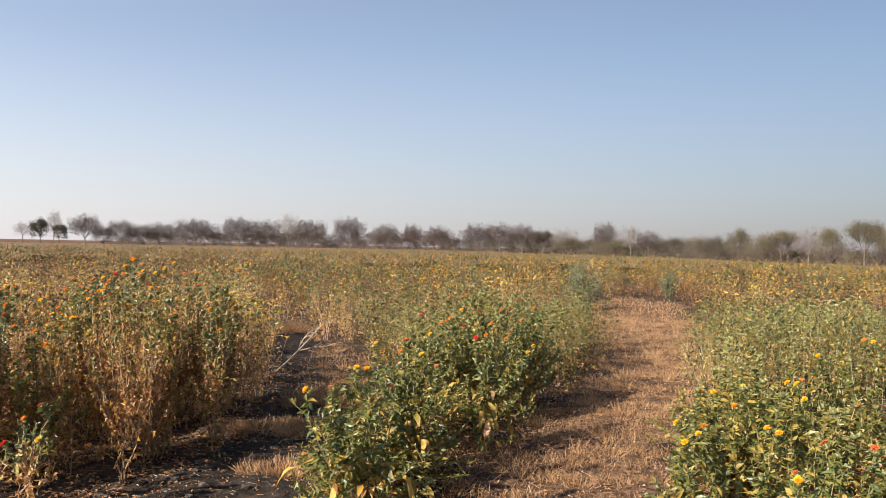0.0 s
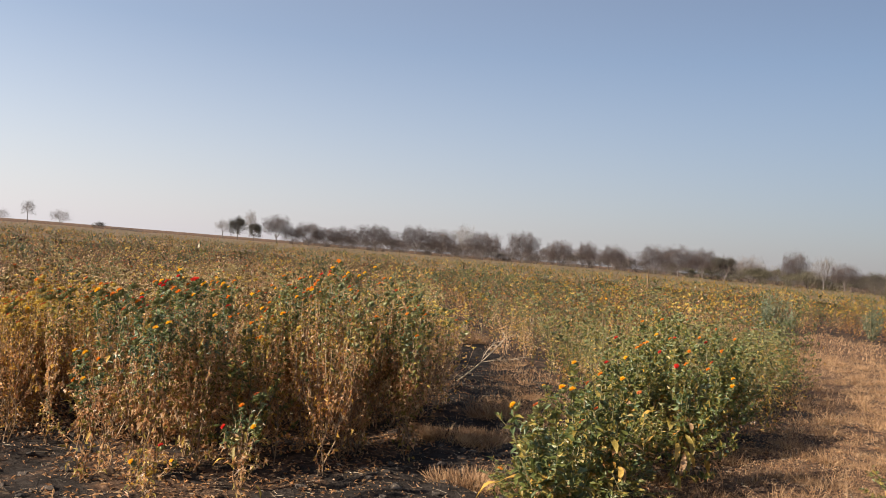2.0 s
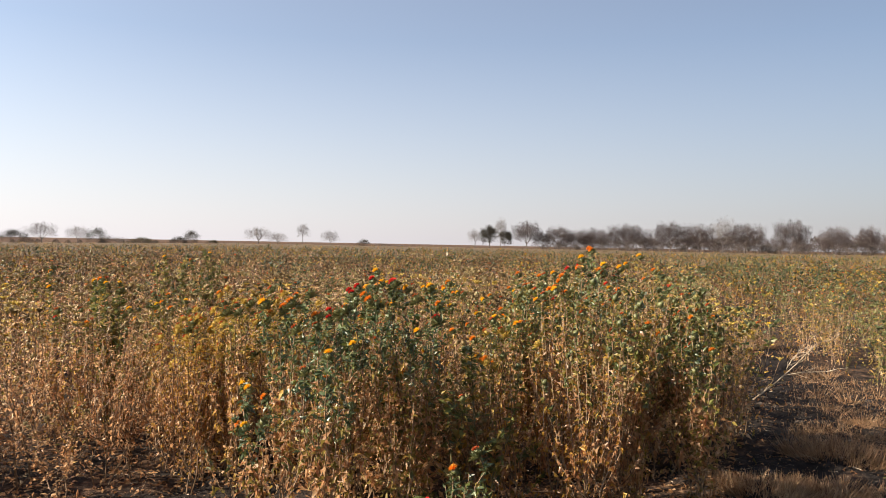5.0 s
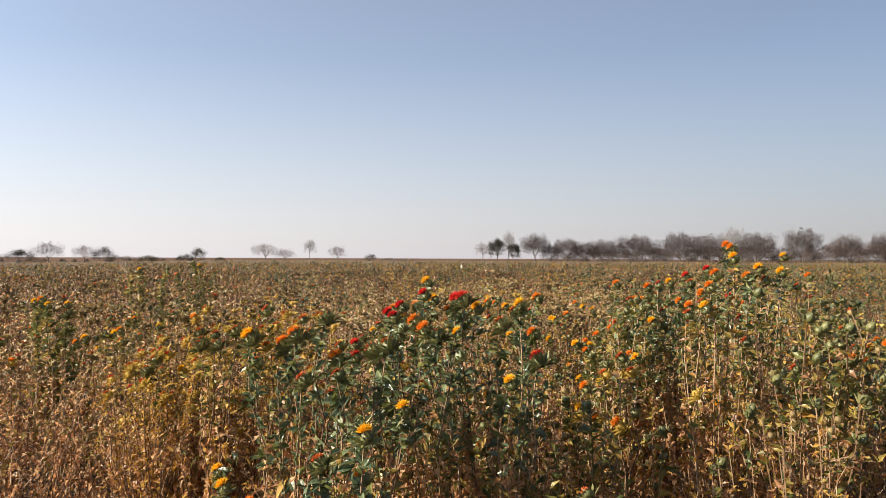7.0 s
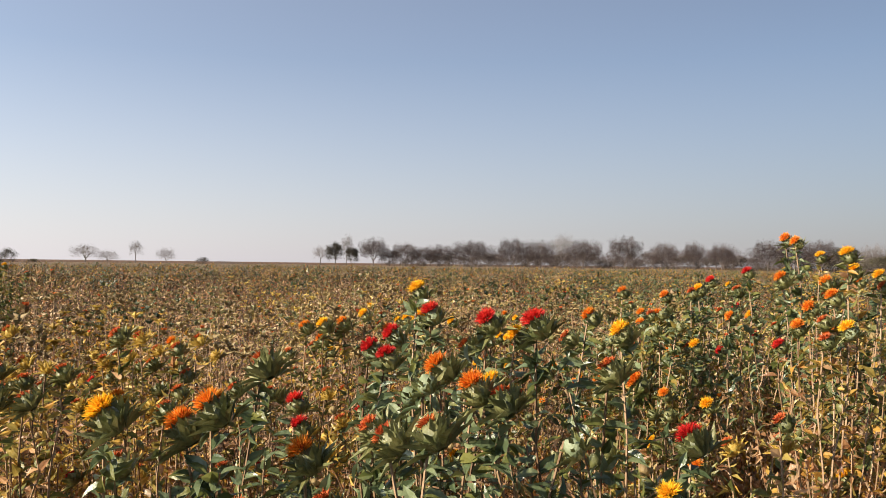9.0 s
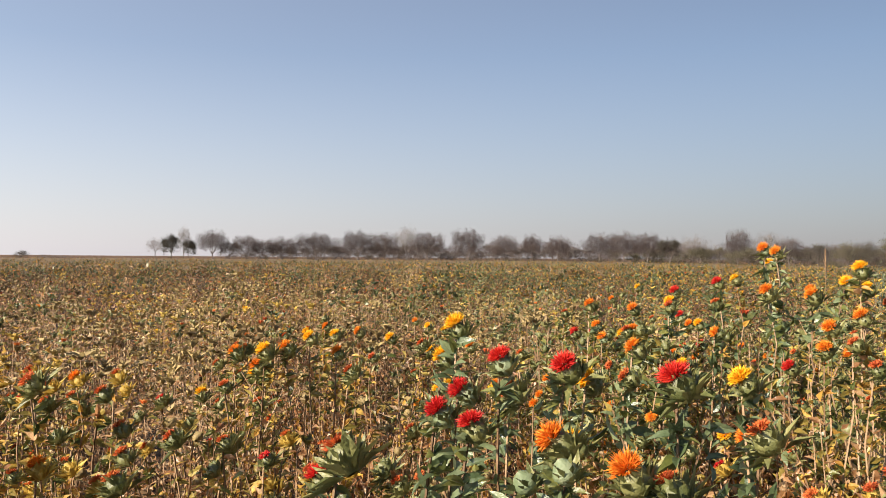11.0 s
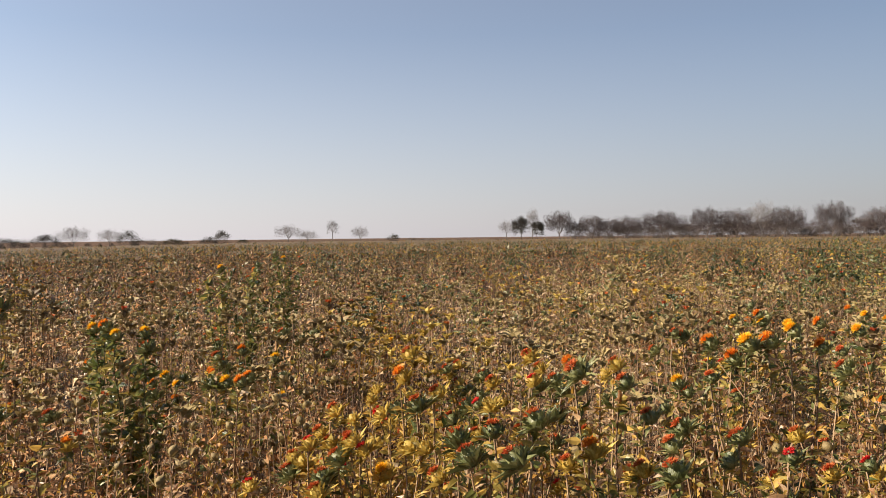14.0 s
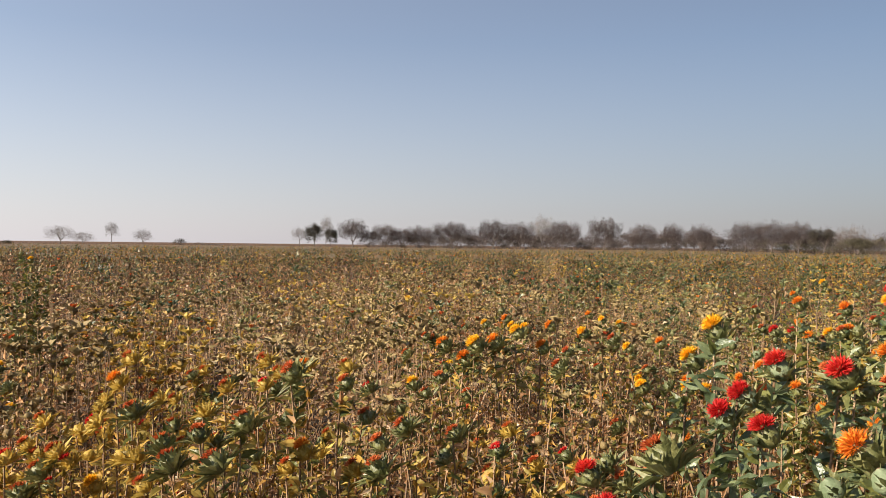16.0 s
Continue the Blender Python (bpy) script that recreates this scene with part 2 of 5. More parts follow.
LEAF_LOW = (np.array([[0, 0, 0], [0.42, 0.5, 0.10], [0.45, 0, -0.02], [0.42, -0.5, 0.10], [1, 0, -0.12]]), np.array([[0, 2, 1], [0, 3, 2], [1, 2, 4], [2, 3, 4]]))
s = np.array([0, 0.28, 0.62, 1.0])
w = np.array([0.07, 0.46, 0.42, 0.01])
LEAF_FINE = (np.concatenate([np.stack([s, w, 0.25 * w - 0.3 * s ** 2], 1), np.stack([s, 0 * s, -0.3 * s ** 2], 1), np.stack([s, -w, 0.25 * w - 0.3 * s ** 2], 1)]),
             np.array([[[r, r + 4, r + 5], [r, r + 5, r + 1], [r + 4, r + 8, r + 9], [r + 4, r + 9, r + 5]] for r in range(3)]).reshape(-1, 3))
SPIKE = (np.array([[0, 0.5, 0], [0, -0.5, 0], [0.55, 0.42, 0.03], [0.55, -0.42, 0.03], [1, 0, 0.0]]), np.array([[0, 1, 3], [0, 3, 2], [2, 3, 4]]))
CURL = (np.array([[0, 0.05, 0], [0.38, 0.5, 0.22], [0.46, 0.02, -0.1], [0.42, -0.42, 0.26], [0.82, 0.3, -0.42]]), LEAF_LOW[1])
BLADE = (np.array([[0, 0.5, 0], [0, -0.5, 0], [1, 0, 0]]), np.array([[0, 1, 2]]))


def blades(geo, shape, pos, way, length, width, mat, rng, roll=0.6):
    """Many leaves at once: at pos, pointing along way, flat side turned up, rolled a little."""
    pos, way = np.asarray(pos, float).reshape(-1, 3), unit(np.asarray(way, float).reshape(-1, 3))
    n = len(pos)
    if n == 0:
        return
    side = unit(np.cross(way, np.array([0, 0, 1.0]) + rng.normal(0, roll, (n, 3))))
    up = np.cross(side, way)
    length, width = np.broadcast_to(length, n), np.broadcast_to(width, n)
    t, f = shape
    v = pos[:, None] + (t[None, :, :1] * length[:, None, None]) * way[:, None] + (t[None, :, 1:2] * width[:, None, None]) * side[:, None] + (t[None, :, 2:] * length[:, None, None]) * up[:, None]
    geo.add(v.reshape(-1, 3), (f[None] + (np.arange(n) * len(t))[:, None, None]).reshape(-1, 3), mat)


def stamp(geo, shape, pos, turn, size, tone=None):
    """Copies a shape (arrays) to many places, turned about z and scaled (x, y, z); tone: how pale each copy is."""
    v, f, m = shape
    n = len(pos)
    if n == 0:
        return
    c, s_ = np.cos(turn)[:, None], np.sin(turn)[:, None]
    size = np.asarray(size).reshape(n, -1) * np.ones((1, 3))
    x, y = v[None, :, 0] * size[:, :1], v[None, :, 1] * size[:, 1:2]
    out = np.stack([x * c - y * s_, x * s_ + y * c, v[None, :, 2] * size[:, 2:]], -1) + np.asarray(pos)[:, None]
    geo.add(out.reshape(-1, 3), (f[None] + (np.arange(n) * len(v))[:, None, None]).reshape(-1, 3), np.tile(m, n), 0.5 if tone is None else np.repeat(tone, len(v)))


def part(name, mesh, parent, label="", at=None):
    ob = new(name, mesh)
    ob.parent = parent
    if at is not None:
        ob.matrix_basis = at
    return tagged(ob, label)


# ---- plan of the field ----
def soft_step(x, lo, hi):
    q = np.clip((x - lo) / (hi - lo), 0, 1)
    return q * q * (3 - 2 * q)


def bumps(x, y, scale, seed=0):
    """Smooth uneven values between about -1 and 1 over the plan."""
    r = np.random.RandomState(seed)
    out = 0
    for k in range(7):
        ang, ph, fr = r.uniform(0, 6.28), r.uniform(0, 6.28), r.uniform(0.6, 1.9) / scale
        out = out + np.sin((x * math.cos(ang) + y * math.sin(ang)) * fr * 2 * np.pi + ph)
    return out / 3.2


def ground_z(x, y):
    """Level near the walk; far off the land falls a little to both sides."""
    r, az = np.hypot(x, y), np.degrees(np.arctan2(-x, y))
    fall = np.interp(az, [-180, -60, -33, -20, -5, 35, 52, 70, 180], [0.8, 0.8, 0.75, 0.28, 0.0, 0.0, 0.55, 0.6, 0.8])
    return -fall * np.minimum(r, 400) / 170 * soft_step(r, 15, 60)


def track(x, y):
    """1 on the grassy track, 0 off it."""
    mid = np.interp(y, [-6, 0, 3.7, 5.2, 7.5, 8.3, 10.4, 12.6, 16, 19.2, 22.6, 60], [-0.4, -0.1, 1.0, 1.38, 2.4, 3.0, 4.0, 4.65, 5.65, 6.75, 7.8, 20])
    half = np.interp(y, [-6, 0, 3.7, 5.2, 7.5, 8.3, 10.4, 12.6, 16, 19.2, 22.6, 27], [1.6, 1.1, 0.72, 0.9, 1.0, 0.98, 1.0, 1.1, 1.4, 1.75, 1.9, 0.0])
    edge = 0.34 * bumps(x, y, 2.2, 5) + 0.14 * bumps(x, y, 0.6, 15)
    return np.clip((half + edge - np.abs(x - mid)) / 0.4, 0, 1)


def gap(x, y):
    """1 on the bare strip of dark soil beside the tall clump."""
    lo = np.interp(y, [2, 5.2, 6.5, 10, 11.5, 13.5, 16, 18], [-1.4, -1.2, -0.95, -0.98, -1.1, -1.5, -1.65, -1.5])
    hi = np.interp(y, [2, 4.5, 5.2, 6.0, 7.0, 8.0, 9.0, 10, 11.5, 13.5, 16, 18], [-0.2, -0.1, 0.0, 0.28, 0.58, 0.66, 0.55, 0.48, 0.25, -0.45, -1.2, -1.5])
    wob = 0.1 * bumps(x, y, 0.9, 6)
    return np.clip((np.minimum(x - lo, hi - x) + wob) / 0.15, 0, 1)


def front(x):
    """Where the crop begins, as seen along y."""
    return np.interp(x, [-12, -6, -4.4, -4.05, -3.85, -3.3, -3.0, -2.7, -2.3, -1.9, -1.7, -1.35, -1.15, -1.0, -0.4, 0.0, 0.1, 0.42, 0.52, 0.8, 1.0, 1.75, 2.05, 2.4, 6],
                     [2.5, 3.6, 4.7, 4.95, 5.95, 5.95, 5.35, 4.7, 4.5, 4.5, 5.0, 5.5, 5.8, 6.1, 5.2, 4.9, 4.1, 4.1, 5.3, 6.0, 6.4, 5.9, 3.7, 2.8, 0.5])


def crop_here(x, y):
    return (y > front(x) + 0.12 * bumps(x, y, 0.8, 9)) & (track(x, y) < 0.1) & (gap(x, y) < 0.1) & ((x - 5.45) ** 2 / 0.9 + (y - 19.3) ** 2 / 7 > 1)


def dryness(x, y):
    """0 green crop, 1 dead crop: green along the track and on the tall clump, brown across the left of the field."""
    d = 0.65 - 0.04 * soft_step(y, 12, 25) + 0.16 * bumps(x, y, 6.5, 2) + 0.12 * bumps(x, y, 1.9, 3)
    green = soft_step(x, -0.7, 0.2) * soft_step(-y, -14, -7)
    d = d + 0.2 * soft_step(-x, 2.8, 3.6) * soft_step(-y, -34, -12)
    return d - 0.52 * green - 0.16 * soft_step(x, -1.1, -0.6) * soft_step(y, 8, 9) * soft_step(-y, -17, -13) - 0.12 * soft_step(x, 2, 7) * soft_step(-y, -12, -8) - 0.11 * soft_step(x, -4.6, -2.5) * soft_step(y, 7.5, 10) - 0.08 * np.exp(-((x + 1.9) ** 2 / 1.3 + (y - 6.0) ** 2 / 3.0)) - 0.16 * np.exp(-((x + 2.35) ** 2 / 0.16 + (y - 5.2) ** 2 / 0.2)) - 0.2 * np.exp(-((x - 1.3) ** 2 / 0.6 + (y - 7.6) ** 2 / 1.5))


def height_at(x, y):
    """How tall the crop stands."""
    h = 1.0 + 0.06 * bumps(x, y, 4.0, 31) + 0.13 * bumps(x, y, 1.1, 32)
    h = h + 0.24 * np.exp(-((x + 1.5) ** 2 / 0.6 + (y - 6.9) ** 2 / 1.6)) + 0.1 * np.exp(-((x + 2.3) ** 2 / 0.5 + (y - 5.4) ** 2 / 0.4))
    h = h + 0.12 * np.exp(-((x - 1.3) ** 2 / 0.6 + (y - 7.6) ** 2 / 1.5))
    h = h + soft_step(x, -0.7, 0.2) * np.interp(y, [3, 4.5, 5.5, 8, 9.5, 12, 15], [-0.2, -0.16, -0.12, 0.04, -0.14, -0.06, 0])
    edge = np.where((x > -4.5) & (x < -1.8), soft_step(y - front(x), 0.0, 0.6), 1)
    return h * (0.66 + 0.34 * edge)


# ---- ground ----
def lumps(x, y, size, seed):
    """Uneven values between 0 and 1 on a lattice of that size, smoothly joined."""
    u, v = x / size, y / size
    iu, iv = np.floor(u).astype(int), np.floor(v).astype(int)
    fu, fv = u - iu, v - iv
    fu, fv = fu * fu * (3 - 2 * fu), fv * fv * (3 - 2 * fv)
    table = np.random.RandomState(seed).uniform(0, 1, (97, 89))
    at = lambda p, q: table[p % 97, q % 89]
    return (at(iu, iv) * (1 - fu) + at(iu + 1, iv) * fu) * (1 - fv) + (at(iu, iv + 1) * (1 - fu) + at(iu + 1, iv + 1) * fu) * fv


def soil_z(x, y):
    """Height of the soil near the walk: low swells, clods and cracks, softer under the grass of the track."""
    near = soft_step(-np.hypot(x, y - 5), -25, -8)
    rough = 1 - 0.6 * track(x, y)
    z = 0.025 * bumps(x, y, 0.9, 11) + rough * (0.05 * (lumps(x, y, 0.19, 12) - 0.5) + 0.035 * np.abs(lumps(x, y, 0.11, 13) - 0.5))
    return near * z


def build_ground():
    n = 350
    q = np.linspace(-1, 1, n)
    g = np.sinh(8.9 * q) * 4300 / math.sinh(8.9)
    x, y = np.meshgrid(g - 0.5, g + 5.0, indexing="ij")
    z = ground_z(x, y) + soil_z(x, y)
    i, j = np.meshgrid(np.arange(n - 1), np.arange(n - 1), indexing="ij")
    a = (i * n + j).ravel()
    quads = np.stack([a, a + n, a + n + 1, a + 1], -1)
    me = bpy.data.meshes.new("ground")
    me.from_pydata(np.stack([x, y, z], -1).reshape(-1, 3).tolist(), [], quads.tolist())
    me.polygons.foreach_set("use_smooth", [True] * len(me.polygons))
    cover = np.maximum(np.maximum(track(x, y), np.where(crop_here(x, y), 0.5, 0.12 - 0.12 * gap(x, y))), 1.0 * soft_step(np.hypot(x, y), 30, 60))
    layer = me.attributes.new("straw", "FLOAT", "POINT")
    layer.data.foreach_set("value", cover.ravel().astype(np.float32))
    m = bpy.data.materials.new("soil")
    m.use_nodes = True
    nd, l = m.node_tree.nodes, m.node_tree.links
    bsdf = nd["Principled BSDF"]
    bsdf.inputs["Roughness"].default_value = 0.95
    bsdf.inputs["Specular IOR Level"].default_value = 0.1
    co = nd.new("ShaderNodeTexCoord")

    def noise_of(scale, detail=6):
        t = nd.new("ShaderNodeTexNoise")
        t.inputs["Scale"].default_value, t.inputs["Detail"].default_value, t.inputs["Roughness"].default_value = scale, detail, 0.65
        l.new(co.outputs["Object"], t.inputs["Vector"])
        return t

    def ramp_of(src, stops):
        r = nd.new("ShaderNodeValToRGB")
        el = r.color_ramp.elements
        while len(el) < len(stops):
            el.new(0.5)
        for k, (p, c) in enumerate(stops):
            el[k].position, el[k].color = p, (*c, 1)
        l.new(src, r.inputs["Fac"])
        return r

    clod = ramp_of(noise_of(9).outputs["Fac"], [(0.3, (0.012, 0.01, 0.009)), (0.5, (0.026, 0.021, 0.018)), (0.64, (0.045, 0.036, 0.03)), (0.78, (0.11, 0.08, 0.058))])
    straw = ramp_of(noise_of(22).outputs["Fac"], [(0.34, (0.03, 0.02, 0.014)), (0.48, (0.095, 0.055, 0.034)), (0.62, (0.21, 0.125, 0.075)), (0.76, (0.34, 0.225, 0.135))])
    att = nd.new("ShaderNodeAttribute")
    att.attribute_name = "straw"
    k = nd.new("ShaderNodeMath")
    k.operation = "MULTIPLY_ADD"
    k.inputs[1].default_value, k.use_clamp = 1.3, True
    l.new(att.outputs["Fac"], k.inputs[0])
    k2 = nd.new("ShaderNodeMath")
    k2.operation = "MULTIPLY_ADD"
    k2.inputs[1].default_value, k2.inputs[2].default_value = 4.6, -2.6
    l.new(noise_of(3).outputs["Fac"], k2.inputs[0])
    l.new(k2.outputs[0], k.inputs[2])
    mx = nd.new("ShaderNodeMix")
    mx.data_type = "RGBA"
    l.new(k.outputs[0], mx.inputs["Factor"])
    l.new(clod.outputs["Color"], mx.inputs["A"])
    l.new(straw.outputs["Color"], mx.inputs["B"])
    l.new(mx.outputs["Result"], bsdf.inputs["Base Color"])
    b = nd.new("ShaderNodeBump")
    b.inputs["Strength"].default_value, b.inputs["Distance"].default_value = 0.9, 0.05
    l.new(noise_of(14, 8).outputs["Fac"], b.inputs["Height"])
    l.new(b.outputs["Normal"], bsdf.inputs["Normal"])
    me.materials.append(m)
    tagged(new("ground", me), "dark cracked farm soil with patches of dry straw litter", "ground", kind="structure")


build_ground()

# ---- plants ----
R = np.random.RandomState(4)


def bend(a, b, sag, k=4):
    t = np.linspace(0, 1, k)[:, None]
    mid = (a + b) / 2 + sag
    return (1 - t) ** 2 * a + 2 * t * (1 - t) * mid + t ** 2 * b


def head_mesh(name, rng, bract, body, count=13, leafy=5, fine=True, size=1.0):
    """The spiny green cup of a safflower head: an egg of short overlapping bracts with some longer leafy ones below. Its foot is at the origin, up is z."""
    g = Geo()
    ring, k = (8, 7) if fine else (5, 4)
    zz = np.linspace(0, 1, k)
    rr = 0.0145 * np.interp(zz, [0, 0.25, 0.5, 0.8, 1], [0.35, 0.95, 1.0, 0.72, 0.1])
    tube(g, np.stack([0 * zz, 0 * zz, zz * 0.03], 1) * size, rr * size, body, ring)
    layers = [(leafy, 0.5, 0.007, 0.0, 0.034, 0.25), (count, 1.1, 0.011, 0.004, 0.022, 0.33), (count, 1.9, 0.0135, 0.013, 0.015, 0.5), (count // 2, 3.0, 0.011, 0.02, 0.012, 0.5)]
    for n, rise, out_r, z, ln, wd in layers if fine else layers[:2]:
        a = np.linspace(0, 2 * np.pi, n, endpoint=False) + rng.uniform(0, 0.8, n)
        out = np.stack([np.cos(a), np.sin(a), rng.normal(rise, 0.3, n)], 1)
        pos = np.stack([np.cos(a), np.sin(a), 0 * a], 1) * out_r + [0, 0, z]
        long_ = ln * rng.uniform(0.7, 1.25, n)
        blades(g, SPIKE if not fine else LEAF_LOW, pos * size, out, long_ * size, long_ * wd * size, bract, rng, 0.3)
    return mesh_of(name, g, True)


def petal_mesh(name, rng, mat, count=240, spent=False, size=1.0):
    """The brush of narrow florets on top of a head."""
    g = Geo()
    count = int(count * (1.9 if count > 100 else 1.3))
    u, a = rng.uniform(0, 1, count) ** 0.5, rng.uniform(0, 6.283, count)
    tilt = u * (1.55 if not spent else 1.3)
    out = np.stack([np.cos(a) * np.sin(tilt), np.sin(a) * np.sin(tilt), np.cos(tilt)], 1)
    dome = (0.0182 if not spent else 0.0168) * rng.uniform(0.82, 1.05, count)[:, None]
    foot = out * dome * rng.uniform(0.25, 0.6, count)[:, None] + [0, 0, 0.027]
    tip = out * dome * [1, 1, 0.85 if not spent else 0.6] + rng.normal(0, 0.0016, (count, 3)) + [0, 0, 0.029]
    blades(g, SPIKE, foot * size, tip - foot, np.linalg.norm(tip - foot, axis=1) * size, rng.uniform(0.0012, 0.0019, count) * size * (400 / count) ** 0.5, mat, rng, 1.0)
    return mesh_of(name, g)


hr = np.random.RandomState(8)
CUPS = {"green": [head_mesh("flower_head", hr, BRACT_GREEN, BRACT_GREEN, 10, 5) for _ in range(3)],
        "big": [head_mesh("flower_head", hr, BRACT_GREEN, BRACT_GREEN, 14, 11, size=1.3) for _ in range(3)],
        "pale": [head_mesh("flower_head", hr, BRACT_GREEN, BRACT_PALE, 9, 9, size=1.0) for _ in range(2)],
        "yellow": [head_mesh("flower_head", hr, BRACT_YELLOW, BRACT_YELLOW, 10, 8) for _ in range(2)],
        "plain": [head_mesh("flower_head", hr, BRACT_GREEN, BRACT_GREEN, 8, 5, fine=False) for _ in range(3)],
        "wan": [head_mesh("flower_head", hr, BRACT_YELLOW, BRACT_YELLOW, 8, 6, fine=False) for _ in range(2)],
        "dry": [head_mesh("flower_head", hr, BRACT_DRY, BRACT_DRY, 6, 3, fine=False, size=0.85) for _ in range(3)]}
TUFTS = {"yellow": [petal_mesh("petals", hr, PETAL_YELLOW, size=1.12) for _ in range(2)], "orange": [petal_mesh("petals", hr, PETAL_ORANGE, 220, size=1.08) for _ in range(2)],
         "red": [petal_mesh("petals", hr, PETAL_RED, 260, size=1.06) for _ in range(2)], "spent": [petal_mesh("petals", hr, PETAL_SPENT, 150, True) for _ in range(3)],
         "small_red": [petal_mesh("petals", hr, PETAL_RED, 90, True, 0.95)], "small_yellow": [petal_mesh("petals", hr, PETAL_YELLOW, 30, size=0.9)], "small_orange": [petal_mesh("petals", hr, PETAL_ORANGE, 30, size=0.9)], "small_spent": [petal_mesh("petals", hr, PETAL_SPENT, 26, True, 0.9) for _ in range(2)]}

STYLES = {  # upper leaves, lower leaves, stem, cup, flower colours
    "lush": ([LEAF_DARK, LEAF_GREEN, LEAF_GREEN, LEAF_OLIVE, LEAF_GREEN], [LEAF_GREEN, LEAF_GOLD, LEAF_DRY, LEAF_OLIVE], STEM_GREEN, "green", ["orange", "", "", "red", ""]),
    "green": ([LEAF_GREEN, LEAF_OLIVE, LEAF_GREEN], [LEAF_OLIVE, LEAF_DRY, LEAF_GREEN, LEAF_GOLD], STEM_GREEN, "green", ["orange", "spent", "", "", "", "yellow", "", "", "", ""]),
    "bloom": ([LEAF_DARK, LEAF_DARK, LEAF_GREEN], [LEAF_DRY, LEAF_OLIVE, LEAF_DRY], STEM_DRY, "green", [""]),
    "crown": ([LEAF_GREEN, LEAF_OLIVE, LEAF_GREEN, LEAF_OLIVE, LEAF_DARK], [LEAF_DRY, LEAF_DRY, LEAF_OLIVE], STEM_DRY, "green", ["spent", "", "", "orange", ""]),
    "mixed": ([LEAF_OLIVE, LEAF_GREEN, LEAF_OLIVE, LEAF_DRY, LEAF_GREEN, LEAF_GOLD], [LEAF_DRY, LEAF_DRY, LEAF_GOLD], STEM_DRY, "green", ["spent", "orange", "spent", "", "", "", "spent"]),
    "gold": ([LEAF_GOLD, LEAF_GOLD, LEAF_OLIVE], [LEAF_DRY, LEAF_DRY, LEAF_GOLD], STEM_DRY, "yellow", ["spent", "spent", "yellow", ""]),
    "dry": ([LEAF_DRY, LEAF_OLIVE, LEAF_DRY, LEAF_DRY, LEAF_OLIVE, LEAF_DRY], [LEAF_DRY, LEAF_DRY, LEAF_DRY], STEM_DRY, "dry", ["", "", "", "", "spent"])}


def sprig(geo, shape, pos, way, length, mats, rng, slim=(0.36, 0.5)):
    """Leaves at pos, shared out among the materials."""
    pick = rng.randint(0, len(mats), len(pos))
    for k, mt in enumerate(mats):
        sel = pick == k
        blades(geo, shape, pos[sel], way[sel], length[sel], length[sel] * rng.uniform(*slim, sel.sum()), mt, rng, 1.0)


def along(pts, t):
    """Points at the shares t of a polyline."""
    q = np.linspace(0, 1, len(pts))
    return np.stack([np.interp(t, q, pts[:, k]) for k in range(3)], 1)


def fan(rng, n, rise, spread):
    a = rng.uniform(0, 6.283, n)
    return np.stack([np.cos(a), np.sin(a), rng.normal(rise, spread, n)], 1)


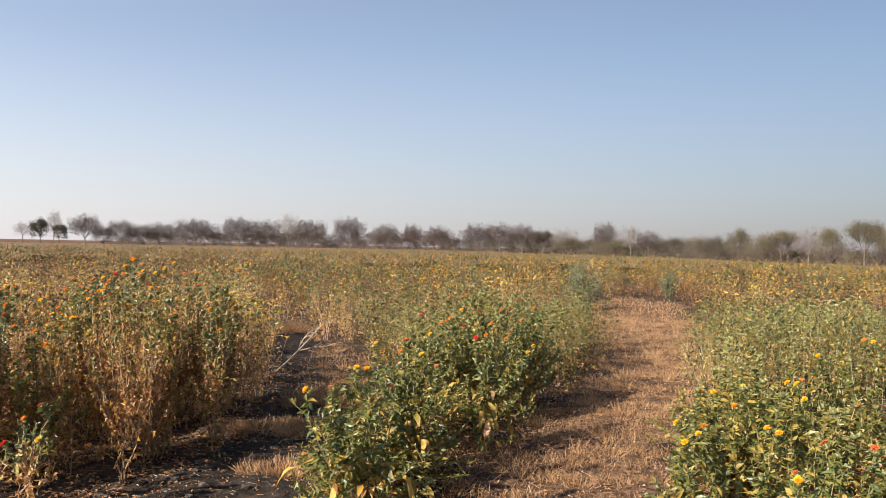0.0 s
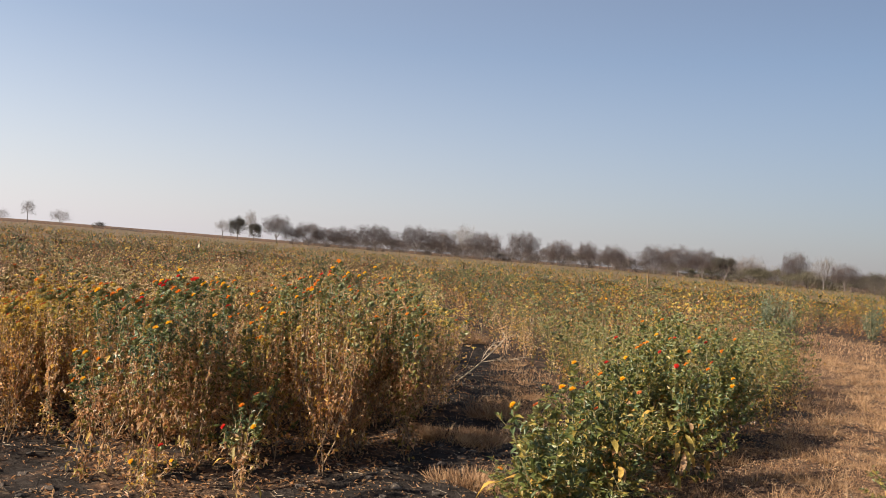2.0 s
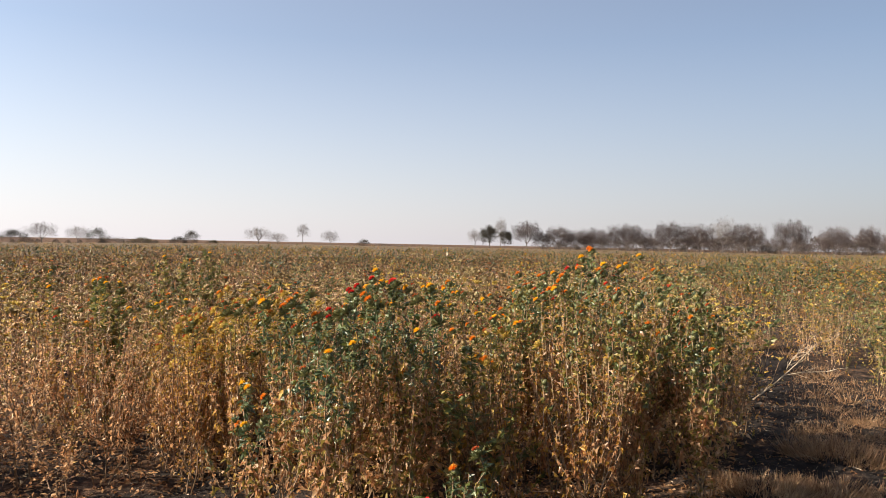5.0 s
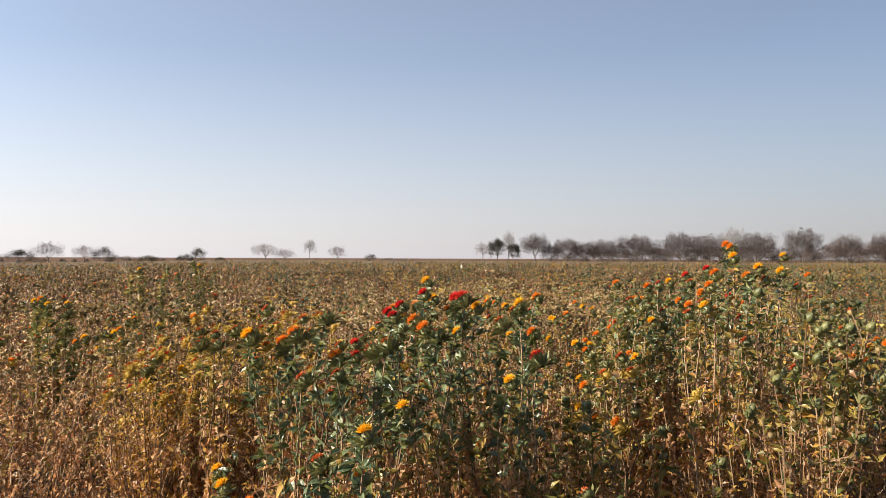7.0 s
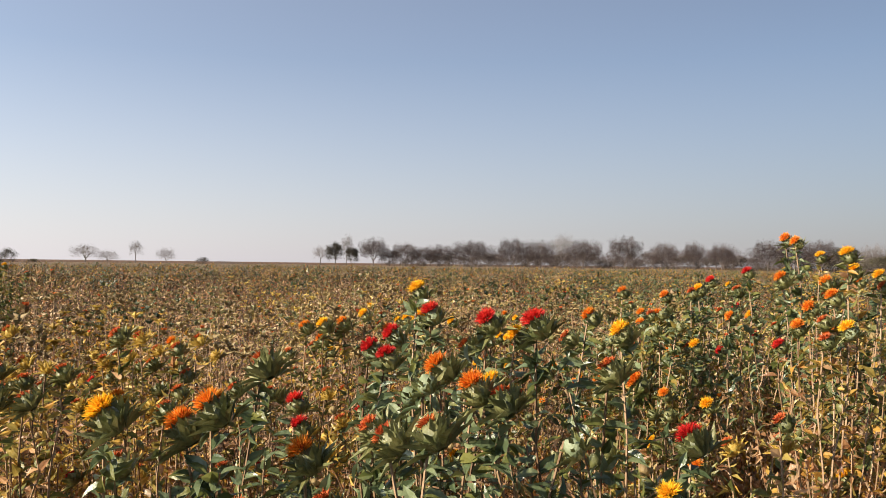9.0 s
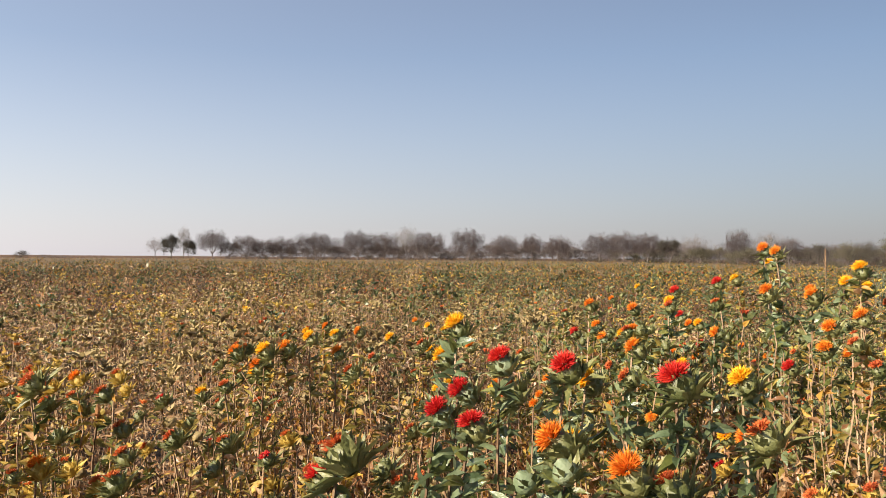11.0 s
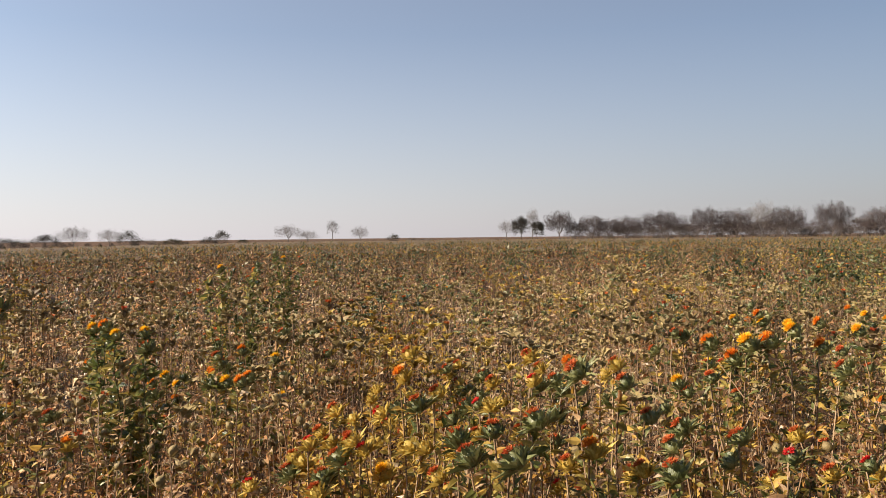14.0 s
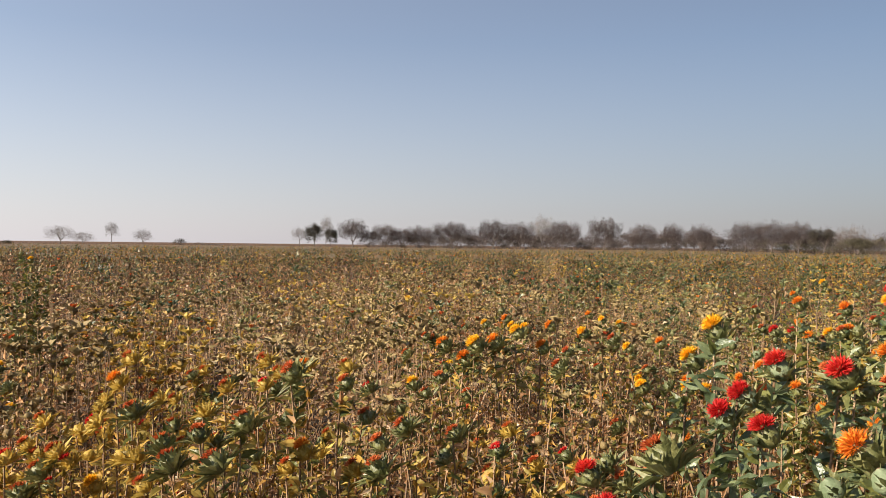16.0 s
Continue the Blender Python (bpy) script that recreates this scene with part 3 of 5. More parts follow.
def frame_of(heads, rng, style, fine):
    """Stem and foliage of one plant whose heads stand at the given points. Returns two Geos and the headings of the heads."""
    up_l, low_l, stem_m, *_ = STYLES[style]
    stem, leaf = Geo(), Geo()
    heads = np.asarray(heads, float)
    top, mid = heads[:, 2].max(), heads[:, :2].mean(0)
    bushy, green_top = style in ("lush", "green"), style in ("lush", "green", "bloom", "crown")
    good = LEAF_FINE if fine else LEAF_LOW
    big = {"lush": 1.2, "green": 1.1, "bloom": 0.9, "crown": 1.05, "mixed": 0.84, "gold": 0.7, "dry": 0.68}[style]
    green_from = (0.0, 0.3) if bushy else (0.52, 0.76)
    turn = np.argsort(np.arctan2(heads[:, 1] - mid[1], heads[:, 0] - mid[0]))
    groups = np.array_split(turn, max(1, min(4, len(heads) // 2)))
    ways = [None] * len(heads)
    trunks = []
    for some in groups:
        c = heads[some].mean(0)
        root = np.array([*rng.normal(0, 0.025, 2), 0.0])
        fork = np.array([c[0] * 0.6, c[1] * 0.6, min(top * rng.uniform(0.36, 0.58), heads[some, 2].min() - 0.08)])
        fork[2] = max(fork[2], 0.08)
        main = bend(root, fork, np.array([*(c[:2] * 0.12), 0]) + rng.normal(0, 0.045, 3) * [1, 1, 0.3], 5)
        main[1:-1] += rng.normal(0, 0.018, (3, 3))
        tube(stem, main, np.linspace(0.0046, 0.0032, 5), stem_m, 5)
        trunks.append(main)
        # curled dead leaves hanging along the lower stem
        n = int((26 if not bushy else 16) * fork[2] / 0.5) + 4
        t = rng.uniform(0.1, 1.0, n)
        sprig(leaf, CURL, along(main, t) + rng.normal(0, 0.02 if fine else 0.035, (n, 3)), fan(rng, n, -0.5, 0.9), big * rng.uniform(0.028, 0.06, n), low_l, rng, (0.32, 0.48))
        for k in some:
            h = heads[k]
            a = along(main, np.array([rng.uniform(0.6, 1.0)]))[0]
            if a[2] > h[2] - 0.07:
                a = along(main, np.array([0.45]))[0]
            out = (h - a) * [1, 1, 0]
            pts = bend(a, h, out * 0.3 - [0, 0, 0.05 * rng.uniform(0, 1)] + rng.normal(0, 0.03, 3), 6)
            pts[1:-1] += rng.normal(0, 0.011, (4, 3))
            tube(stem, pts, np.linspace(0.003, 0.0019, 6), stem_m, 4)
            w_ = unit(pts[-1] - pts[-2] + rng.normal(0, 0.01, 3))
            ways[k] = w_
            long_ = np.linalg.norm(h - a)
            n = max(6, int(long_ / (0.013 if green_top else 0.017)))
            t = rng.uniform(0.04, 0.97, n)
            dead = t < rng.uniform(0.2, 0.75 if not bushy else 0.4, n)
            p = along(pts, t)
            dead |= p[:, 2] < top * rng.uniform(*green_from, n)
            ln = big * (0.03 + 0.016 * (1 - t)) * rng.uniform(0.75, 1.35, n)
            sprig(leaf, good, p[~dead], fan(rng, (~dead).sum(), 0.6, 0.7), ln[~dead], up_l, rng, (0.4, 0.56))
            sprig(leaf, CURL, p[dead], fan(rng, dead.sum(), -0.5, 0.9), ln[dead], low_l, rng, (0.34, 0.5))
            # leaves crowded under the head
            m = 11 if green_top else 7
            back = rng.uniform(0, 1, m)
            sprig(leaf, good, h - w_ * (0.03 + 0.08 * back[:, None]), fan(rng, m, 0.05, 0.4) + 0.2 * w_, big * (0.026 + 0.018 * back) * rng.uniform(0.8, 1.25, m), up_l, rng, (0.36, 0.48))
            for _ in range(2):
                q = rng.uniform(0.3, 0.85)
                p0 = along(pts, np.array([q]))[0]
                p1 = p0 + rng.normal(0, 0.05, 3) + [0, 0, rng.uniform(0, 0.07)]
                tube(stem, np.stack([p0, p1]), [0.0018, 0.0012], stem_m, 3)
                m = 6
                t = rng.uniform(0.3, 1.1, m)
                sprig(leaf, good, p0 + (p1 - p0) * t[:, None], fan(rng, m, 0.5, 0.8), big * rng.uniform(0.022, 0.04, m), up_l if p0[2] > top * (0.3 if bushy else 0.66) else low_l, rng, (0.4, 0.52))
    # leafy side shoots that fill out the dome of a bush
    shoots = {"lush": 5.0, "green": 3.4, "bloom": 1.8, "crown": 2.0, "mixed": 1.8, "gold": 1.8, "dry": 1.7}[style]
    span = np.maximum(np.ptp(heads[:, :2], axis=0) / 2, 0.1) + (0.06 if bushy else 0.04)
    for _ in range(int(shoots * len(heads))):
        an, el = rng.uniform(0, 6.283), rng.uniform(0.0, 1.35)
        base_h = {"lush": 0.26, "green": 0.3, "bloom": 0.45}.get(style, 0.34)
        tip = np.array([mid[0] + math.cos(an) * math.cos(el) * span[0] * 1.2, mid[1] + math.sin(an) * math.cos(el) * span[1] * 1.2, top * (base_h + (0.95 - base_h) * math.sin(el)) * rng.uniform(0.88, 1.0)])
        a = along(trunks[rng.randint(len(trunks))], np.array([rng.uniform(0.3, 0.95)]))[0]
        if a[2] > tip[2] - 0.05:
            a[2] = tip[2] * 0.5
        pts = bend(a, tip, (tip - a) * [0.3, 0.3, 0] - [0, 0, 0.03], 5)
        tube(stem, pts, np.linspace(0.0027, 0.0014, 5), stem_m, 4)
        m = int({"lush": 24, "green": 22, "bloom": 20, "crown": 22}.get(style, 18) * max(0.6, np.linalg.norm(tip - a) / 0.35))
        t = rng.uniform(0.15, 1.0, m) ** 0.7
        dead = t < rng.uniform(0.1, 0.62 if bushy else 0.8, m)
        p = along(pts, t)
        dead |= p[:, 2] < top * rng.uniform(*green_from, m)
        ln = big * (0.026 + 0.03 * (1 - t)) * rng.uniform(0.75, 1.3, m)
        sprig(leaf, good, p[~dead], fan(rng, (~dead).sum(), 0.6, 0.8), ln[~dead], up_l, rng, (0.4, 0.56))
        sprig(leaf, CURL, p[dead], fan(rng, dead.sum(), -0.5, 0.9), ln[dead], low_l, rng, (0.34, 0.5))
    return stem, leaf, ways


def head_points(rng, count, tall, wide, dome=0.25):
    a, r = rng.uniform(0, 6.283, count), wide * np.sqrt(rng.uniform(0.02, 1, count))
    return np.stack([np.cos(a) * r, np.sin(a) * r, tall * (1 - dome * (r / wide) ** 2 * rng.uniform(0.4, 1.5, count)) - rng.uniform(0, 0.09, count)], 1)


def add_head(plant, at, way, cup, tuft, rng, label="", drop=0.0):
    way = unit(np.asarray(way) * 0.6 + [-0.62, -0.02, 0.25] + rng.normal(0, 0.16, 3))
    at = np.asarray(at) - way * drop
    m = Vector(way).to_track_quat("Z", "Y").to_matrix().to_4x4() @ pose(0, 0, 0, 0, 0, rng.uniform(0, 360))
    ob = part("flower_head", CUPS[cup][rng.randint(len(CUPS[cup]))], plant, label, Matrix.Translation(Vector(at)) @ m)
    if tuft:
        words = {"yellow": "bright yellow florets", "orange": "orange florets", "red": "scarlet florets", "spent": "withered rust-orange florets"}
        part("petals", TUFTS[tuft][rng.randint(len(TUFTS[tuft]))], ob, words[tuft.split("_")[-1]], Matrix.Scale(1.12 if cup == "big" else 0.94, 4))


WORDS = {"lush": "dark green bushy safflower plant beside the grassy track", "green": "leafy green safflower plant in flower among drier crop", "bloom": "leafy green safflower plant in flower among drier crop", "crown": "safflower plant with a green leafy top over dry brown stems", "mixed": "half-dried safflower plant with green heads on tan stems",
         "gold": "yellowing safflower plant with golden leaves and rusty heads", "dry": "dead dry brown safflower plant with curled leaves"}

# ---- field crop, by distance ----
BALL = (np.array([[1, 0, 0], [0, 1, 0], [-1, 0, 0], [0, -1, 0], [0, 0, 1.1], [0, 0, -1.1]]) * 1.0,
        np.array([[0, 1, 4], [1, 2, 4], [2, 3, 4], [3, 0, 4], [1, 0, 5], [2, 1, 5], [3, 2, 5], [0, 3, 5]]))


def lod_shape(rng, style, leaves, heads, tall, wide, grain, bloom=0.07):
    """A light plant for the crop further off, as arrays."""
    up_l, low_l, stem_m, cup, cols = STYLES[style]
    g = Geo()
    hp = head_points(rng, heads, tall, wide * (1.25 if style == "green" else 1), 0.5 if style == "green" else 0.32)
    fork = rng.uniform(0.3, 0.5)
    for h in hp:
        a = np.array([h[0] * 0.3, h[1] * 0.3, tall * fork * rng.uniform(0.4, 1)])
        pts = np.stack([a, (a + h) / 2 + [h[0] * 0.14, h[1] * 0.14, -0.02], h])
        if grain < 1.5:
            tube(g, pts, [0.002, 0.0018, 0.0014], stem_m, 3)
        else:
            tube(g, pts[[0, 2]], [0.0014 * grain, 0.0011 * grain], stem_m, 3)
    for _ in range(3 if grain < 1.5 else 1):
        tube(g, [[*rng.normal(0, 0.02, 2), 0], [*rng.normal(0, 0.06, 2), tall * fork]], [0.0038 * grain ** 0.5, 0.003 * grain ** 0.5], stem_m, 3)
    if grain < 1.5:
        for _ in range(14):
            h = hp[rng.randint(heads)] * rng.uniform(0.55, 0.95)
            tube(g, [h, h + rng.normal(0, 0.055, 3) + [0, 0, 0.02]], [0.0016, 0.001], stem_m, 3)
    n = leaves
    t = rng.uniform(0.03, 1, n) ** 0.72
    h = hp[rng.randint(0, heads, n)]
    p = h * np.stack([0.3 + 0.7 * t, 0.3 + 0.7 * t, t], 1) + rng.normal(0, 0.055, (n, 3))
    p[:, 2] = np.clip(p[:, 2], 0.03, tall)
    low = t < rng.uniform(0.4, 0.82, n)
    way = fan(rng, n, 0.6, 0.8)
    way[low] = fan(rng, low.sum(), -0.5, 0.9)
    ln = rng.uniform(0.02, 0.05, n) * grain
    pick = rng.randint(0, 6, n)
    if style in ("green", "crown"):
        ln = ln * 1.3
    for part_, mats, form in ((~low, up_l, LEAF_LOW if style == "green" else CURL), (low, low_l, CURL)):
        for k, mt in enumerate(mats):
            s_ = part_ & (pick % len(mats) == k)
            blades(g, form if grain < 1.5 else SPIKE, p[s_], way[s_], ln[s_], ln[s_] * rng.uniform(0.24, 0.4), mt, rng, 1.2)
    bm_ = {"green": BRACT_GREEN, "yellow": BRACT_YELLOW, "dry": BRACT_DRY}[cup]
    for h in hp:
        size = 0.0165 * grain ** 0.6 * rng.uniform(0.8, 1.2)
        g.add(BALL[0] * size + h, BALL[1], bm_)
        k = 5 if grain < 1.5 else 2
        if grain > 3:
            continue
        a = np.linspace(0, 6.283, k, endpoint=False) + rng.uniform(0, 1)
        blades(g, SPIKE, np.tile(h, (k, 1)), np.stack([np.cos(a), np.sin(a), 0 * a + rng.uniform(0.2, 0.8)], 1), 2.6 * size, 1.1 * size, bm_, rng)
        c = cols[rng.randint(len(cols))]
        if c and rng.uniform() < bloom * (3 if c == "spent" else 1):
            mt = {"yellow": PETAL_YELLOW, "orange": PETAL_ORANGE, "red": PETAL_RED, "spent": PETAL_SPENT}[c]
            k = 6 if grain < 1.5 else 3
            a = np.linspace(0, 6.283, k, endpoint=False)
            blades(g, SPIKE, np.tile(h + [0, 0, 0.8 * size], (k, 1)), np.stack([np.cos(a), np.sin(a), 0 * a + 1.0], 1), 1.2 * size, 0.9 * size, mt, rng)
    return g.arrays()


def style_at(x, y, rng):
    d = dryness(x, y) + 0.1 * bumps(x, y, 0.9, 22) + rng.normal(0, 0.07, len(x))
    g = bumps(x, y, 3.1, 21) + 0.25 * bumps(x, y, 0.8, 23) + rng.normal(0, 0.15, len(x))
    gold = g + 0.62 * soft_step(np.degrees(np.arctan2(x, y)), -12, 12) * soft_step(y, 8, 14)
    gold = gold + 1.1 * np.exp(-((x + 3.75) ** 2 / 0.12 + (y - 5.9) ** 2 / 0.2))
    st = np.where(d < 0.36, 0, np.where(gold > 0.85, 2, np.where(d < 0.64, 1, 3)))
    leafy = np.exp(-((x + 1.7) ** 2 / 0.9 + (y - 6.9) ** 2 / 3.0)) + 0.12 * soft_step(y, 8, 12)
    return np.where((rng.uniform(0, 1, len(x)) < 0.75 * leafy) & (st != 0), 4, st)


ORDER = ["green", "mixed", "gold", "dry", "crown"]


def scatter(rng, r0, r1, per_m2, az0=-40, az1=62, centre=(-1.2, 2.0)):
    n = int(per_m2 * radians(az1 - az0) / 2 * (r1 * r1 - r0 * r0))
    r = np.sqrt(rng.uniform(r0 * r0, r1 * r1, n))
    az = np.radians(rng.uniform(az0, az1, n))
    return centre[0] - r * np.sin(az), centre[1] + r * np.cos(az)


def clear_of_walk(x, y, room):
    d = np.full(len(x), 1e9)
    for _, eye, *_ in PATH:
        d = np.minimum(d, np.hypot(x - eye[0], y - eye[1]))
    return d > room


def near_places():
    """Plants near the walk, those nearest the flowering clump first."""
    rng = np.random.RandomState(56)
    x, y = scatter(rng, 1.5, 5.7, 7.6, -85, 80)
    keep = crop_here(x, y) & clear_of_walk(x, y, 1.15)
    keep &= rng.uniform(0, 1, len(x)) > np.where((x > -3.0) & (x < -0.9) & (y < 7.5), 0.38, 0.0)
    x, y = x[keep], y[keep]
    order = np.argsort(np.hypot(x + 1.9, y - 4.9))
    return x[order], y[order]


def crop_band(name, seed, r0, r1, per_m2, leaves, heads, grain, kinds, label, az0):
    rng = np.random.RandomState(seed)
    x, y = scatter(rng, r0, r1, per_m2, az0)
    keep = crop_here(x, y) & clear_of_walk(x, y, 0.45) & (bumps(x, y, 0.95, 35) > rng.uniform(-1.3, -0.5, len(x)))
    x, y = x[keep], y[keep]
    if r0 < 6:
        nx, ny = near_places()
        x, y = np.r_[x, nx[275:]], np.r_[y, ny[275:]]
    st = style_at(x, y, rng)
    g = Geo()
    for k, style in enumerate(ORDER):
        shapes = [lod_shape(rng, style, leaves, heads, 1.0, 0.29 * grain ** 0.5, grain) for _ in range(kinds)]
        which = rng.randint(0, kinds, len(x))
        for j, shape in enumerate(shapes):
            s_ = (st == k) & (which == j)
            z = ground_z(x[s_], y[s_])
            tall = height_at(x[s_], y[s_]) + rng.normal(0, 0.07, s_.sum())
            wide = rng.uniform(0.8, 1.3, s_.sum())
            # Tone drops band by band, colouring in the shaded gaps that thinner far plants lack.
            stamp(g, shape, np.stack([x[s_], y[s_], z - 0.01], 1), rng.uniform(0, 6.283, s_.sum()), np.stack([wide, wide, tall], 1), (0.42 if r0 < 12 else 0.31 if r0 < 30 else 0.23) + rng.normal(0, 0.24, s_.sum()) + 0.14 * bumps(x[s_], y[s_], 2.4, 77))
    ob = new(name, mesh_of(name, g))
    tagged(ob, label, "crop", kind="stuff")


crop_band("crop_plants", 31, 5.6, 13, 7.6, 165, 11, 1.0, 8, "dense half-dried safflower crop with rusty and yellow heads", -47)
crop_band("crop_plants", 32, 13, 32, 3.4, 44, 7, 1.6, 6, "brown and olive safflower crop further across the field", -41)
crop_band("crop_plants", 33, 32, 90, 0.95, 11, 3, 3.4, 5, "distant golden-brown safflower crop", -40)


def far_canopy():
    """The crop out to the trees, seen at a grazing angle: an uneven leafy sheet with tufts."""
    rng = np.random.RandomState(40)
    r = 60 * (300 / 60) ** np.linspace(0, 1, 40)
    az = np.radians(np.linspace(-60, 80, 160))
    rr, aa = np.meshgrid(r, az, indexing="ij")
    rr = rr * rng.uniform(0.985, 1.015, rr.shape)
    x, y = -rr * np.sin(aa), rr * np.cos(aa)
    z = ground_z(x, y) + 0.4 + rng.uniform(-0.2, 0.2, x.shape)
    n = len(az)
    i, j = np.meshgrid(np.arange(len(r) - 1), np.arange(n - 1), indexing="ij")
    a = (i * n + j).ravel()
    q = np.stack([a, a + 1, a + n + 1, a + n], -1)
    v = np.stack([x, y, z], -1).reshape(-1, 3)
    g = Geo()
    tri = np.concatenate([q[:, [0, 2, 1]], q[:, [0, 3, 2]]])
    # Sheet and tufts take a low tone: shade among the leaves, put into the colour.
    g.add(v, tri, np.full(len(tri), SLOT["bract_dry"]), 0.12)
    tx, ty = scatter(rng, 85, 262, 0.08)
    st = style_at(tx, ty, rng)
    for k, style in enumerate(ORDER):
        shape = lod_shape(rng, style, 9, 1, 1.0, 0.35, 4.0, 0.0)
        s_ = st == k
        stamp(g, shape, np.stack([tx[s_], ty[s_], ground_z(tx[s_], ty[s_])], 1), rng.uniform(0, 6.283, s_.sum()), rng.uniform(0.9, 1.15, s_.sum()), 0.2 + rng.normal(0, 0.15, s_.sum()))
    tagged(new("crop_canopy", mesh_of("crop_canopy", g)), "far golden-brown crop canopy reaching to the trees", "crop", kind="stuff")


far_canopy()


# ---- trees ----
def tree_arrays(rng, tall, half, kind, full=1.0):
    """Trunk Geo and crown Geo of a savanna tree of that height and half width: a forking trunk whose limbs fan out into a dome of twigs."""
    trunk, crown = Geo(), Geo()
    pale = kind in ("pale", "slim")
    twig, bark = (TWIG_PALE, TWIG_PALE) if pale else (TWIG, BARK)
    low = {"umbrella": 0.78, "slim": 0.5, "bush": 0.06, "scrub": 0.08, "leafy": 0.45, "bare": 0.52, "pale": 0.5}[kind] * tall
    fork = {"umbrella": 0.4, "slim": 0.48, "bush": 0.06, "scrub": 0.08, "leafy": 0.34}.get(kind, 0.27) * tall * rng.uniform(0.85, 1.15)
    base_r = tall * (0.026 if kind not in ("bush", "slim") else 0.018)
    foot = np.array([rng.normal(0, 0.03) * tall, rng.normal(0, 0.03) * tall, fork])
    tube(trunk, bend(np.array([0, 0, -0.2]), foot, rng.normal(0, 0.02, 3) * tall, 5), np.linspace(base_r, base_r * 0.7, 5), bark, 6)
    one = {"slim": 4, "bush": 6, "scrub": 6}.get(kind, 5)
    ends = []

    def on_dome(an, el, r):
        lump = 1 + 0.14 * math.sin(3 * an + 5 * el + lump0) + rng.uniform(-0.1, 0.06)
        z = low + (tall - low) * (math.sin(el) ** 0.8 if el > 0 else el)
        p = np.array([math.cos(an) * math.cos(el) * half * lump, math.sin(an) * math.cos(el) * half * lump, z * (0.5 + 0.5 * min(lump, 1.0))])
        return foot + (p - foot) * r

    lump0 = rng.uniform(0, 6)
    for k in range(one):
        an, el = 6.283 * (k + rng.uniform(-0.25, 0.25)) / one, rng.uniform(0.25, 1.2)
        e1 = on_dome(an, el, 0.45)
        tube(trunk, bend(foot * [1, 1, rng.uniform(0.85, 1)], e1, [0, 0, -0.05 * tall], 4), np.linspace(base_r * 0.55, base_r * 0.3, 4), bark, 4)
        for _ in range(3 if full > 0.5 else 2):
            an2, el2 = an + rng.normal(0, 0.45), float(np.clip(el + rng.normal(0, 0.38), 0.0, 1.5))
            e2 = on_dome(an2, el2, 0.74)
            tube(crown, bend(e1, e2, [0, 0, -0.02 * tall], 3), np.linspace(base_r * 0.28, base_r * 0.15, 3), bark, 3)
            for _ in range(4 if full > 0.5 else 2):
                e3 = on_dome(an2 + rng.normal(0, 0.3), float(np.clip(el2 + rng.normal(0, 0.26), -0.12, 1.55)), rng.uniform(0.88, 1.0))
                if full > 0.5:
                    tube(crown, np.stack([e2, e3]), [base_r * 0.15, base_r * 0.06], bark, 3)
                ends.append((e2, e3))
    e3 = np.array([b for _, b in ends])
    n = int({"slim": 2200, "pale": 4500, "umbrella": 2500, "leafy": 1500, "bush": 1500, "scrub": 1500}.get(kind, 10500) * full)
    an, el = rng.uniform(0, 6.283, n), np.arcsin(rng.uniform(-0.1, 1, n))
    lump = 1 + 0.13 * np.sin(3 * an + 5 * el + lump0) + 0.07 * np.sin(7 * an - 4 * el + lump0)
    out = np.stack([np.cos(an) * np.cos(el) * half, np.sin(an) * np.cos(el) * half, low + (tall - low) * np.sign(el) * np.abs(np.sin(el)) ** 0.7], 1)
    p = foot + (out - foot) * (rng.uniform(0.05, 1.0, n) ** 0.33 * lump * 0.96)[:, None]
    d = unit(unit(out - foot) + rng.normal(0, 0.4, (n, 3)))
    thin = {"slim": 0.005, "pale": 0.005, "bare": 0.0052}.get(kind, 0.01) / full ** 0.6
    blades(crown, BLADE, p, d, rng.uniform(0.03, 0.075, n) * tall, thin * tall, twig, rng)
    if kind in ("leafy", "bush", "scrub", "umbrella"):
        lm = {"leafy": TREE_LEAF, "scrub": SCRUB_LEAF, "umbrella": SCRUB_LEAF, "bush": TREE_LEAF if full > 0.5 else UNDER_LEAF}[kind]
        q = int({"leafy": 4200, "umbrella": 3200}.get(kind, 4200) * full ** 1.4)
        w = rng.randint(0, len(ends), q)
        p = foot + (e3[w] - foot) * rng.uniform(0.75, 1.03, (q, 1)) + rng.normal(0, 1, (q, 3)) * [half * 0.16, half * 0.16, 0.05 * tall]
        blades(crown, LEAF_LOW if full > 0.5 else SPIKE, p, rng.normal(0, 1, (q, 3)), rng.uniform(0.025, 0.05, q) * tall / full ** 0.5, 0.024 * tall / full ** 0.5, lm, rng)
    return trunk, crown


TREE_WORDS = {"bare": "bare grey-brown woodland tree at the field's far edge", "pale": "pale leafless tree standing alone on the horizon", "slim": "slender pale leafless tree with a thin trunk",
              "leafy": "dark-leaved round savanna tree at the field's edge", "umbrella": "flat-topped acacia tree with a forked trunk", "bush": "low dark bush on the horizon", "scrub": "olive-grey thorn scrub at the edge of the field"}
tr = np.random.RandomState(77)
TREE_MESH = {}
for kind in TREE_WORDS:
    TREE_MESH[kind] = []
    for _ in range({"bare": 7, "scrub": 4, "pale": 4}.get(kind, 3)):
        tg, cg = tree_arrays(tr, 8.0, {"bare": 4.4, "pale": 4.6, "slim": 2.3, "leafy": 3.6, "umbrella": 5.5, "bush": 7.0, "scrub": 6.0}[kind], kind)
        v = cg.arrays()[0]
        own = float(np.percentile(np.abs(v[:, :2]), 98)), float(np.percentile(v[:, 2], 98.5))
        TREE_MESH[kind].append((mesh_of("trunk", tg), mesh_of("crown", cg), own))


